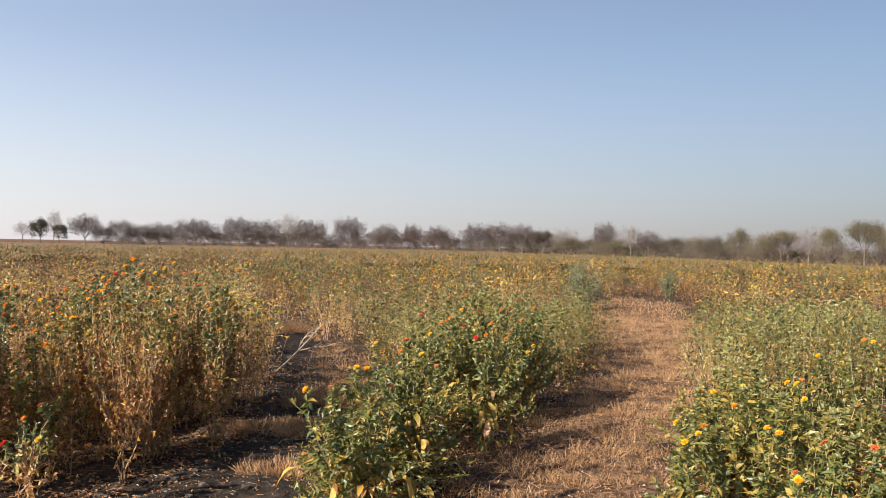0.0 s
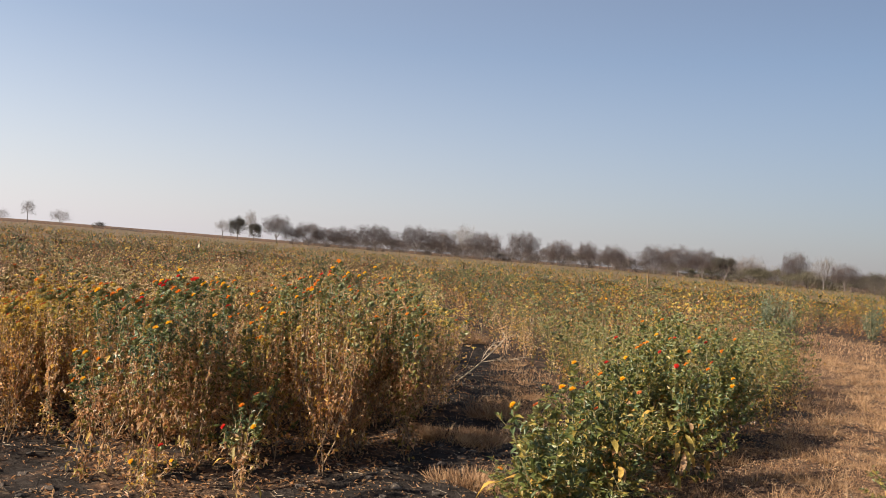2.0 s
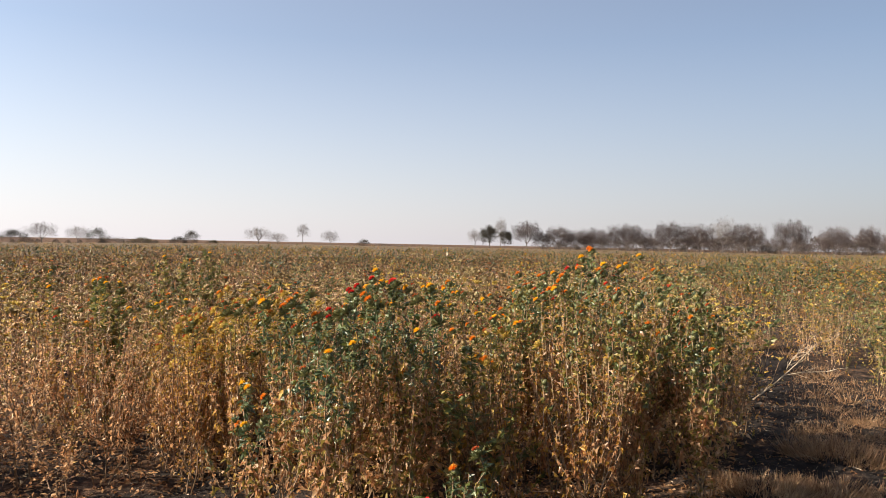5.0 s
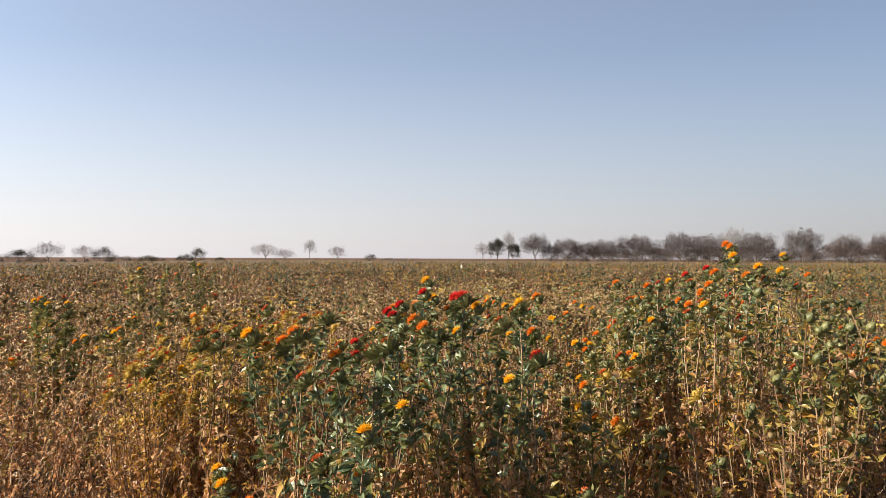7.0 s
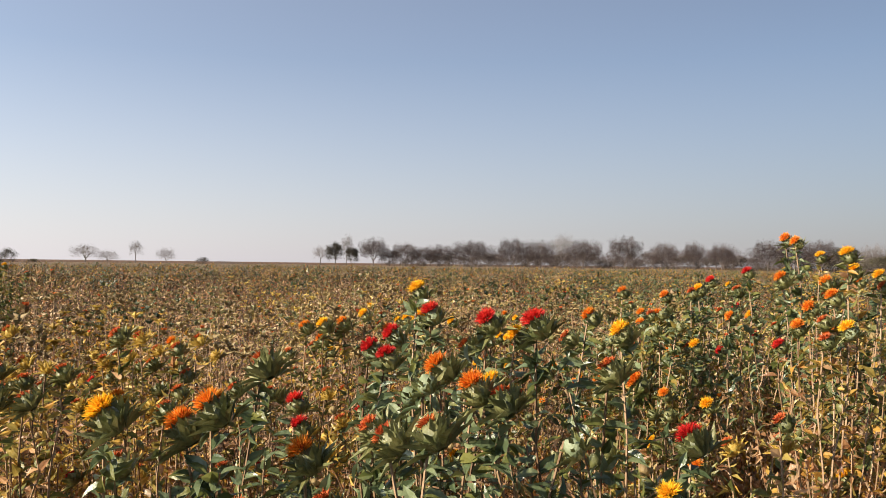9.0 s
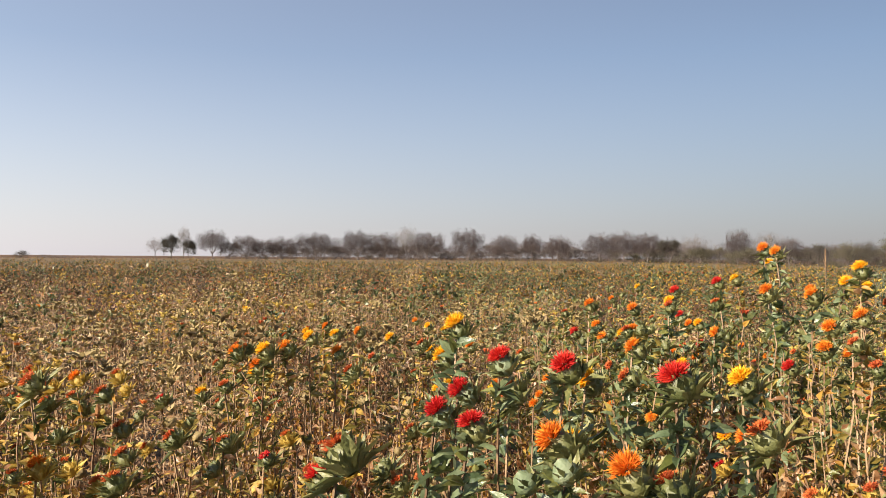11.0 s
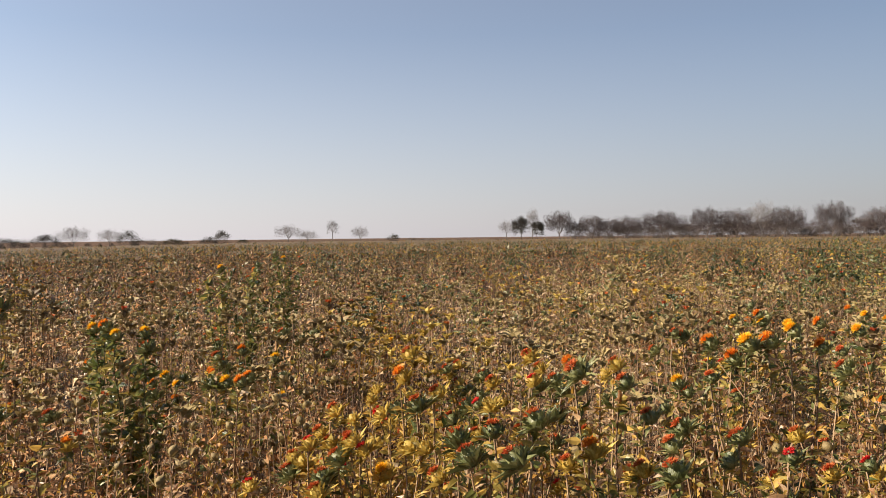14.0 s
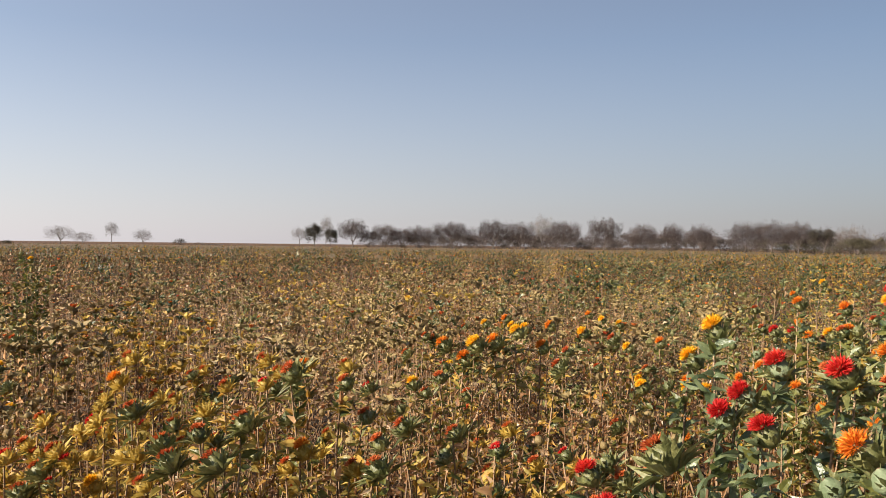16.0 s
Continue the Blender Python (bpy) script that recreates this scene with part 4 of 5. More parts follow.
def plant_tree(kind, eye, bearing, top, half, far):
    """bearing, top and half width in degrees from the eye; far in metres."""
    b = radians(bearing)
    x, y = eye[0] - far * math.sin(b), eye[1] + far * math.cos(b)
    z = float(ground_z(np.array(x), np.array(y)))
    tall = eye[2] + far * math.tan(radians(top)) - z
    wide = far * math.tan(radians(half))
    trunk, crown, own = TREE_MESH[kind][tr.randint(len(TREE_MESH[kind]))]
    root = new("bush" if kind in ("bush", "scrub") else "tree")
    root.matrix_basis = pose(x, y, z, 0, 0, tr.uniform(0, 360)) @ Matrix.Diagonal((wide / own[0], wide / own[0], tall / own[1], 1))
    tagged(root, TREE_WORDS[kind], "bush" if kind in ("bush", "scrub") else "tree", "trees round the field")
    part("trunk", trunk, root)
    part("crown", crown, root)
    return root


E0, E1 = (0.0, 0.0, 1.55), (-2.9, 4.1, 1.4)
# bearing, top and half width in degrees, as seen from where the camera starts and ends
EDGE_TREES = [
    (20.9, 1.02, 0.51, "slim"), (19.9, 1.26, 0.59, "leafy"), (19.11, 1.78, 0.43, "slim"), (18.8, 0.94, 0.47, "leafy"),
    (17.31, 1.56, 0.98, "bare"), (16.24, 0.87, 0.7, "bare"), (15.2, 1.26, 0.94, "bare"), (14.06, 1, 0.86, "bare"),
    (12.81, 1.18, 1.02, "bare"), (10.65, 1.46, 1.41, "bare"), (7.85, 1.62, 1.15, "bare"),
    (6.06, 1.51, 1.02, "bare"), (4.49, 1.97, 0.86, "pale"), (3.12, 1.58, 1.25, "bare"), (0.43, 1.8, 1.1, "bare"),
    (-2.1, 1.43, 0.9, "bare"), (-3.94, 1.47, 0.67, "bare"), (-5.7, 1.38, 0.86, "bare"),
]
SCRUB_TREES = [
    (-8.44, 1.55, 1.1, "bare"), (-10, 1.62, 1.17, "bare"), (-11.56, 1.57, 0.94, "bare"), (-12.92, 1.2, 0.78, "leafy"),
    (-14.45, 1.38, 1.02, "pale"), (-17.18, 1.77, 0.82, "bare"), (-18.91, 1.6, 0.94, "pale"),
    (-20.1, 1.24, 0.86, "bare"), (-21.76, 0.88, 1.17, "bush"), (-23.38, 0.95, 1.17, "scrub"),
    (-24.37, 1, 0.94, "bush"), (-25.83, 1.5, 0.94, "scrub"), (-27.21, 1.11, 1.17, "scrub"),
    (-28.39, 1.42, 1.02, "umbrella"), (-29.94, 1.65, 0.94, "pale"), (-31.18, 1.59, 1.1, "scrub"),
    (-33.07, 2.05, 1.06, "umbrella"), (-33.87, 1.74, 0.86, "scrub"), (-14.85, 0.65, 1.57, "scrub"),
    (-17.88, 0.71, 1.57, "scrub"),
]
LONE_TREES = [
    (54.67, 0.37, 1.33, "bush"), (52.86, 0.2, 1.41, "bush"), (50.59, 0.42, 0.94, "bush"), (49.07, 0.89, 0.94, "pale"),
    (47.02, 0.71, 0.7, "pale"), (45.87, 0.62, 0.78, "bush"), (44.58, 0.08, 0.78, "pale"), (43.14, 0.09, 0.86, "scrub"),
    (40.01, 0.6, 0.57, "bush"), (40.8, 0.2, 0.6, "bush"), (38.6, 0, 0.47, "scrub"), (35.65, 0.91, 0.9, "pale"),
    (34.32, 0.58, 0.67, "pale"), (32.6, 1.21, 0.43, "slim"), (30.74, 0.79, 0.59, "pale"), (28.41, 0.24, 0.43, "bush"),
    (27.12, 0.02, 0.55, "pale"), (26.22, -0.03, 0.63, "pale"),
]
for eye, table in ((E0, EDGE_TREES), (E0, SCRUB_TREES), (E1, LONE_TREES)):
    for bearing, top, half, kind in table:
        far = float(np.interp(bearing, [-36, -25, -17, -5, 18, 30, 55], [150, 170, 215, 245, 265, 300, 230]))
        plant_tree(kind, eye, bearing, top, half, far)


def woodland():
    """The mass of bare trees and scrub behind the first row."""
    rng = np.random.RandomState(91)
    g = Geo()
    shapes = {}
    for kind, full in (("bare", 0.09), ("scrub", 0.3), ("bush", 0.3)):
        shapes[kind] = []
        for _ in range(7):
            both = Geo()
            for some in tree_arrays(rng, 1.0, 0.68, kind, full):
                v, f, m = some.arrays()
                both.add(v, f, m)
            shapes[kind].append(both.arrays())
    for kind, n, lo, hi in (("bare", 115, -37, 16.8), ("scrub", 100, -40, 16.2), ("bush", 26, 40, 60)):
        for j in range(n):
            az = lo + (hi - lo) * (j + rng.uniform(0, 1)) / n
            far = float(np.interp(az, [-36, -25, -17, -5, 18, 30, 55], [150, 170, 215, 245, 265, 300, 230])) * rng.uniform(1.04, 1.2)
            x, y = -far * math.sin(radians(az)), far * math.cos(radians(az))
            tall = {"bare": 1.15, "scrub": 0.88, "bush": 0.3}[kind] * far / 57.3 * rng.uniform(0.5, 1.12) * float(np.interp(az, [9, 16.5], [1, 0.5])) + 1.0
            shape = shapes["bush" if kind == "scrub" and az > -9 else kind][rng.randint(7)]
            wide = tall * rng.uniform(0.8, 1.3)
            stamp(g, shape, np.array([[x, y, float(ground_z(np.array(x), np.array(y)))]]), rng.uniform(0, 6.283, 1), np.array([[wide, wide, tall]]))
    tagged(new("woodland", mesh_of("woodland", g)), "mass of bare brown bushveld behind the first trees", "woodland", kind="stuff")


woodland()
# ---- plants along the walk ----
def broad_leaf(rng, mat):
    """One long, arching, folded lower leaf along x."""
    g = Geo()
    q = np.linspace(0, 1, 6)
    half = 0.5 * np.interp(q, [0, 0.15, 0.5, 0.8, 1], [0.12, 0.55, 1.0, 0.7, 0.05])
    z = 0.35 * q - 0.75 * q ** 2 + rng.normal(0, 0.02, 6)
    side = 0.1 * np.sin(q * 3 + rng.uniform(0, 6))
    v = np.concatenate([np.stack([q, side + 0.3 * half * k, z + 0.12 * half * abs(k) + 0.03 * k * np.sin(9 * q)], 1) for k in (-1, 0, 1)])
    f = [t for r in range(5) for b in (0, 6) for t in ((b + r, b + r + 6, b + r + 7), (b + r, b + r + 7, b + r + 1))]
    g.add(v, np.array(f), np.full(len(f), SLOT[mat.name]))
    return mesh_of("leaf", g, True)


br = np.random.RandomState(17)
BROAD = [broad_leaf(br, m) for m in (LEAF_GOLD, LEAF_OLIVE, LEAF_GOLD, LEAF_DRY, LEAF_GREEN, LEAF_OLIVE)]


def lower_leaves(plant, n, low, high, wide, size, seed):
    """Large yellowed leaves hanging round the lower stem, each a part."""
    rng = np.random.RandomState(seed)
    for _ in range(n):
        ang, out = rng.uniform(0, 360), wide * rng.uniform(0.15, 1)
        ln = size * rng.uniform(0.65, 1.25)
        at = pose(out * math.cos(radians(ang)), out * math.sin(radians(ang)), rng.uniform(low, high), 0, rng.uniform(-25, 45), ang + rng.normal(0, 25))
        part("leaf", BROAD[rng.randint(len(BROAD))], plant, at=at @ Matrix.Diagonal((ln, ln, ln, 1)))


def build_plant(x, y, heads, style, rng, kinds=None, fine=True, label="", group="safflower plants along the walk", leaf_parts=False):
    """A safflower plant at (x, y) with heads [(dx, dy, z)] and, if given, a (cup, tuft) for each."""
    up_l, low_l, stem_m, cup, cols = STYLES[style]
    root = new("safflower_plant")
    z0 = float(ground_z(np.array(x), np.array(y)))
    root.matrix_basis = pose(x, y, z0 - 0.01)
    tagged(root, label or WORDS[style], "plant", group)
    stem, leaf, ways = frame_of(heads, rng, style, fine)
    part("stem", mesh_of("stem", stem), root)
    part("foliage", mesh_of("foliage", leaf), root)
    for k, (h, w_) in enumerate(zip(heads, ways)):
        if kinds:
            c, t = kinds[k]
        else:
            c, t = {"green": "plain", "yellow": "wan"}.get(cup, cup), cols[rng.randint(len(cols))]
            t = "small_" + t if t and rng.uniform() < 0.35 else ""
        add_head(root, h, w_, c, t, rng, drop=0.03 if kinds else 0.0)
    return root


def near_crop():
    rng = np.random.RandomState(55)
    models = {s_: [] for s_ in ORDER}
    for s_ in ORDER:
        for _ in range(9):
            ob = build_plant(0, 0, head_points(rng, rng.randint(6, 10), 1.0, 0.34 if s_ == "green" else 0.26, 0.5 if s_ == "green" else 0.32), s_, rng, fine=False)
            models[s_].append(ob)
    used = set()
    x, y = near_places()
    x, y = x[:275], y[:275]
    st = style_at(x, y, rng)
    for px, py, k in zip(x, y, st):
        model = models[ORDER[k]][rng.randint(9)]
        tall, wide = min(1.2, float(height_at(px, py)) + rng.normal(0, 0.06)), rng.uniform(0.85, 1.3)
        m = pose(px, py, float(ground_z(px, py)) - 0.01, rng.normal(0, 3), rng.normal(0, 3), rng.uniform(0, 360)) @ Matrix.Diagonal((wide, wide, tall, 1))
        if model not in used:
            used.add(model)
            model.matrix_basis = m
        else:
            copy_thing(model, m)
    for s_ in ORDER:
        for ob in models[s_]:
            if ob not in used:
                for o in (*ob.children_recursive, ob):
                    bpy.data.objects.remove(o)


near_crop()


# ---- the plants in flower that the walk comes close to: heads as (x, y, z, cup, florets) ----
def hero(style, heads, base=None, label=""):
    rng = np.random.RandomState(int(abs(heads[0][0] * 997 + heads[0][1] * 131)) % 9999)
    pts = np.array([h[:3] for h in heads], float)
    bx, by = base or (pts[:, 0].mean(), pts[:, 1].mean())
    plant = build_plant(bx, by, pts - [bx, by, 0], style, rng, [h[3:] for h in heads], label=label, group="safflower plants in flower")
    if by < 6.3:
        top = pts[:, 2].max()
        lower_leaves(plant, 34 if style in ("green", "lush") else 14, 0.12 * top, (0.6 if style in ("green", "lush") else 0.75) * top, 0.3 if style in ("green", "lush") else 0.12, 0.135 if style in ("green", "lush") else 0.06, int(abs(bx * 100 + by * 10)))
    return plant


hero("bloom", [(-2.567, 5.546, 1.293, "green", "yellow"), (-2.59, 5.66, 1.23, "green", "yellow"), (-2.505, 5.39, 1.262, "pale", "red"), (-2.41, 5.43, 1.243, "big", "red"),
               (-2.29, 5.63, 1.204, "green", "spent"), (-2.25, 5.755, 1.238, "green", "orange"), (-2.37, 5.5, 1.215, "green", "yellow"), (-2.48, 5.6, 1.18, "big", "spent")],
     label="tall green safflower plant with yellow and scarlet flowers")
hero("bloom", [(-2.588, 5.31, 1.205, "pale", "red"), (-2.56, 5.34, 1.225, "pale", "red"), (-2.545, 5.26, 1.198, "green", "red"), (-2.449, 5.214, 1.186, "big", "orange"),
               (-2.453, 5.13, 1.185, "pale", ""), (-2.493, 5.18, 1.158, "pale", ""), (-2.402, 5.42, 1.14, "green", "yellow"), (-2.38, 5.13, 1.172, "big", "orange"), (-2.52, 5.1, 1.115, "big", "spent")],
     label="green safflower plant with red flowers and pale buds")
hero("bloom", [(-2.306, 5.229, 1.256, "big", "red"), (-2.184, 5.372, 1.237, "green", "yellow"), (-2.083, 5.231, 1.097, "big", "red"), (-2.34, 5.126, 1.16, "big", "spent"),
               (-2.2, 5.25, 1.19, "big", "spent"), (-2.12, 5.1, 1.05, "green", "yellow"), (-2.25, 5.05, 1.12, "pale", ""), (-2.16, 5.42, 1.15, "green", "orange")])
hero("bloom", [(-2.398, 4.944, 1.15, "big", "spent"), (-2.504, 4.868, 1.079, "green", "spent"), (-2.68, 5.1, 1.2, "big", "spent"), (-2.46, 4.97, 1.13, "big", "spent"),
               (-2.57, 4.98, 1.1, "big", "orange"), (-2.33, 4.9, 1.0, "green", "yellow"), (-2.42, 4.83, 0.97, "pale", "")],
     label="green safflower plant with large spiny withered heads")
hero("bloom", [(-2.668, 4.925, 1.164, "big", "orange"), (-2.785, 4.883, 1.156, "big", "yellow"), (-2.72, 4.95, 1.135, "big", "orange"), (-2.758, 5.408, 1.094, "green", "red"),
               (-2.73, 5.36, 1.06, "green", "red"), (-2.6, 4.86, 1.06, "big", "spent"), (-2.83, 4.97, 1.08, "green", "spent")], base=(-2.72, 5.0))
hero("bloom", [(-2.75, 4.73, 0.8, "green", "yellow"), (-2.937, 4.944, 0.77, "green", "yellow"), (-2.66, 4.72, 0.77, "green", "orange"), (-2.7, 4.64, 0.66, "pale", "yellow"),
               (-2.85, 4.8, 0.62, "green", "orange"), (-2.6, 4.62, 0.7, "green", "")], base=(-2.72, 4.78))
hero("bloom", [(-2.272, 4.6, 1.0, "green", "yellow"), (-2.4, 4.62, 0.92, "big", "spent"), (-2.33, 4.68, 0.88, "green", "orange"), (-2.2, 4.66, 0.8, "pale", "")], base=(-2.3, 4.72))
hero("bloom", [(-1.729, 4.595, 0.611, "green", "orange"), (-1.62, 4.5, 0.52, "green", "yellow"), (-1.8, 4.52, 0.5, "green", "red"), (-1.68, 4.7, 0.66, "big", "spent")],
     label="short dark-green safflower plant at the edge of the crop")
hero("gold", [(-2.07, 4.5, 0.28, "green", "yellow"), (-2.28, 4.45, 0.27, "green", "yellow"), (-2.15, 4.52, 0.36, "green", "red"), (-2.2, 4.5, 0.22, "yellow", "")],
     label="low broken safflower shoot with yellow flowers")
hero("bloom", [(-1.71, 6.62, 1.43, "pale", "orange"), (-1.69, 6.58, 1.42, "green", "orange"), (-1.8, 6.75, 1.33, "green", "red"), (-1.576, 6.403, 1.341, "green", "yellow"),
               (-1.497, 6.458, 1.325, "green", "yellow"), (-1.62, 6.5, 1.3, "big", "orange"), (-1.74, 6.5, 1.31, "big", "orange"), (-1.85, 6.6, 1.28, "green", "spent")],
     label="tallest green safflower plant with orange and yellow flowers")
hero("bloom", [(-1.95, 6.706, 1.273, "green", "yellow"), (-1.98, 6.6, 1.27, "green", "spent"), (-1.9, 6.85, 1.3, "green", "red"), (-2.05, 6.75, 1.25, "green", "orange"),
               (-2.1, 6.6, 1.2, "green", "spent"), (-1.88, 6.5, 1.2, "green", "orange"), (-1.98, 6.45, 1.12, "green", "yellow")])
hero("mixed", [(-1.647, 6.176, 1.38, "green", "yellow"), (-1.55, 6.25, 1.3, "green", "spent"), (-1.75, 6.1, 1.25, "green", "orange"), (-1.684, 6.05, 0.868, "green", "yellow"), (-1.6, 6.0, 1.1, "green", "spent"), (-1.8, 6.2, 1.15, "green", "red")])
hero("mixed", [(-1.503, 7.127, 1.387, "green", "yellow"), (-1.4, 7.05, 1.3, "green", "orange"), (-1.6, 7.2, 1.33, "green", "yellow"), (-1.45, 7.3, 1.25, "green", "spent"), (-1.35, 6.9, 1.2, "green", "")])
hero("mixed", [(-1.62, 8.739, 1.246, "green", "yellow"), (-1.5, 8.6, 1.2, "green", ""), (-1.75, 8.8, 1.18, "green", "orange"), (-1.6, 8.5, 1.1, "green", "spent")])
hero("gold", [(-3.769, 5.819, 1.12, "yellow", "orange"), (-3.79, 5.772, 0.905, "yellow", "yellow"), (-3.7, 5.86, 1.08, "yellow", "spent"), (-3.85, 5.85, 1.02, "yellow", "small_red"),
              (-3.72, 5.75, 0.98, "yellow", ""), (-3.9, 5.78, 0.9, "green", "small_red"), (-3.82, 5.95, 1.15, "yellow", "spent"), (-3.65, 5.7, 1.0, "yellow", "")],
     label="yellowing safflower plant with golden bracts and red-orange florets")
hero("mixed", [(-3.512, 5.563, 1.056, "big", "spent"), (-3.456, 5.482, 1.049, "big", "spent"), (-3.368, 5.466, 1.056, "big", "spent"), (-3.365, 5.577, 1.101, "big", "spent"),
               (-3.43, 5.54, 1.09, "green", "spent"), (-3.55, 5.62, 1.02, "yellow", "spent"), (-3.5, 5.7, 1.1, "yellow", "")],
     label="half-dried safflower plant with swollen green heads and rust florets")
hero("mixed", [(-3.333, 5.722, 1.168, "big", "spent"), (-3.276, 5.887, 1.128, "green", "spent"), (-3.211, 5.822, 1.073, "green", "spent"), (-3.12, 5.582, 1.033, "big", "spent"),
               (-3.352, 6.134, 1.126, "yellow", "spent"), (-3.2, 5.7, 1.0, "yellow", "spent"), (-3.14, 5.66, 1.06, "green", "spent"), (-3.28, 5.65, 1.04, "yellow", "orange")])
hero("gold", [(-3.623, 6.367, 1.065, "yellow", "spent"), (-3.5, 6.25, 1.1, "yellow", "orange"), (-3.7, 6.2, 1.05, "yellow", "spent"), (-3.55, 6.1, 1.08, "yellow", "small_red"), (-3.45, 6.4, 1.05, "yellow", "")])
hero("mixed", [(-2.989, 6.061, 0.909, "yellow", "spent"), (-2.95, 5.9, 1.0, "green", "small_red"), (-3.05, 5.95, 1.02, "green", "spent"), (-2.88, 6.0, 0.95, "yellow", "spent")])
hero("mixed", [(-3.067, 6.381, 1.151, "big", "yellow"), (-2.968, 6.462, 1.183, "green", "yellow"), (-3.02, 6.42, 1.155, "big", "orange"), (-3.225, 6.865, 1.021, "green", "yellow"),
               (-3.1, 6.5, 1.1, "green", "spent"), (-2.9, 6.5, 1.14, "green", "orange"), (-2.85, 6.4, 1.1, "big", "spent"), (-3.15, 6.3, 1.08, "green", "spent")],
     label="half-dried safflower plant topped with bright yellow flowers")
hero("mixed", [(-2.912, 7.039, 1.146, "green", "orange"), (-3.0, 7.1, 1.13, "green", "yellow"), (-2.8, 7.0, 1.13, "green", "yellow"), (-2.7, 7.1, 1.1, "big", "spent"), (-2.85, 6.9, 1.08, "green", "spent")])
hero("mixed", [(-3.254, 7.906, 1.066, "green", "yellow"), (-3.15, 7.8, 1.1, "green", "orange"), (-3.35, 7.9, 1.05, "green", "spent"), (-3.2, 8.0, 1.12, "green", "")])
hero("mixed", [(-2.733, 8.332, 1.06, "green", "yellow"), (-2.65, 8.25, 1.05, "green", "yellow"), (-2.8, 8.4, 1.08, "green", "orange"), (-2.7, 8.5, 1.0, "green", "")])
hero("green", [(-5.19, 6.23, 1.13, "green", "yellow"), (-4.99, 6.27, 1.12, "green", "yellow"), (-5.02, 6.17, 1.12, "green", "yellow"), (-5.1, 6.2, 1.14, "big", "orange"), (-5.25, 6.3, 1.05, "green", "spent"), (-4.92, 6.2, 1.08, "big", "spent")])
hero("mixed", [(-5.28, 5.93, 1.2, "green", "orange"), (-5.35, 6.0, 1.22, "big", "small_red"), (-5.4, 5.9, 1.15, "green", "spent"), (-5.2, 5.85, 1.1, "green", "yellow")])
hero("green", [(-5.84, 7.67, 1.28, "green", "yellow"), (-5.7, 7.8, 1.3, "green", ""), (-5.95, 7.7, 1.2, "green", "orange"), (-5.8, 7.85, 1.22, "green", "spent")])
hero("green", [(-6.27, 8.83, 1.3, "green", "yellow"), (-6.4, 8.9, 1.34, "green", ""), (-6.2, 8.95, 1.25, "green", "spent"), (-6.5, 8.8, 1.22, "green", "orange")])
hero("mixed", [(-4.75, 5.5, 0.95, "green", "small_red"), (-4.65, 5.6, 1.0, "green", "spent"), (-4.85, 5.6, 0.98, "big", "spent"), (-4.7, 5.7, 0.9, "yellow", "orange")])
hero("mixed", [(-4.93, 17.39, 1.32, "dry", ""), (-4.8, 17.4, 1.28, "dry", "spent"), (-5.05, 17.3, 1.25, "green", "orange"), (-4.7, 17.5, 1.2, "green", ""), (-5.15, 17.5, 1.18, "green", ""),
               (-4.9, 17.2, 1.1, "green", ""), (-5.2, 17.35, 1.0, "green", ""), (-4.65, 17.3, 1.02, "green", "")], label="tall dark safflower plant standing above the far crop")
# beside the track
hero("lush", [(-0.21, 3.82, 0.9, "green", "yellow"), (0.02, 4.17, 0.95, "green", "yellow"), (0.074, 4.2, 0.94, "green", "yellow"), (-0.1, 4.1, 0.86, "big", "spent"), (0.12, 4.0, 0.82, "big", "spent"), (0.2, 4.25, 0.85, "green", "spent"), (-0.05, 3.95, 0.75, "pale", "")],
     label="bushy green safflower plant with big yellowed lower leaves")
hero("lush", [(0.42, 5.07, 0.9, "green", "yellow"), (0.15, 5.4, 0.93, "green", "yellow"), (0.3, 5.2, 0.9, "green", "orange"), (0.5, 4.9, 0.85, "big", "spent"), (0.2, 4.9, 0.88, "green", "spent"), (0.35, 5.4, 0.95, "green", "red")])
hero("lush", [(1.28, 5.98, 0.8, "green", "yellow"), (1.15, 6.17, 0.88, "green", "orange"), (1.0, 6.2, 0.9, "green", "orange"), (0.9, 6.0, 0.9, "big", "red"), (1.2, 6.3, 0.92, "green", "spent")], base=(0.95, 6.2))
hero("lush", [(1.22, 7.24, 0.9, "green", "orange"), (0.93, 6.95, 0.9, "green", "red"), (0.8, 7.14, 0.92, "green", "orange"), (0.86, 7.37, 0.92, "green", "orange"), (1.21, 7.9, 0.95, "green", "red"), (1.1, 7.5, 0.97, "green", "orange"), (1.0, 7.6, 0.98, "big", "yellow")], base=(1.15, 7.45),
     label="dark green safflower plant with many small red-orange flowers")
hero("lush", [(1.5, 7.3, 0.92, "green", "orange"), (1.65, 7.5, 0.85, "green", "spent"), (1.45, 7.7, 0.95, "green", "red"), (1.75, 7.75, 0.78, "green", ""), (1.6, 7.25, 0.7, "green", "yellow"), (1.35, 7.5, 1.0, "green", "orange")], base=(1.42, 7.55))
hero("lush", [(1.05, 7.7, 1.12, "green", "orange"), (1.2, 7.6, 1.15, "green", ""), (1.3, 7.85, 1.13, "green", "spent"), (0.9, 7.85, 1.08, "green", "orange"), (1.15, 8.05, 1.1, "green", "")], base=(1.12, 7.8),
     label="tall dark green safflower bush beside the grassy track")
hero("lush", [(1.55, 7.8, 1.07, "green", "spent"), (1.7, 7.7, 1.0, "green", "orange"), (1.85, 7.9, 0.9, "green", ""), (1.6, 8.1, 1.05, "green", ""), (1.98, 8.1, 0.8, "green", "spent")], base=(1.68, 7.95))
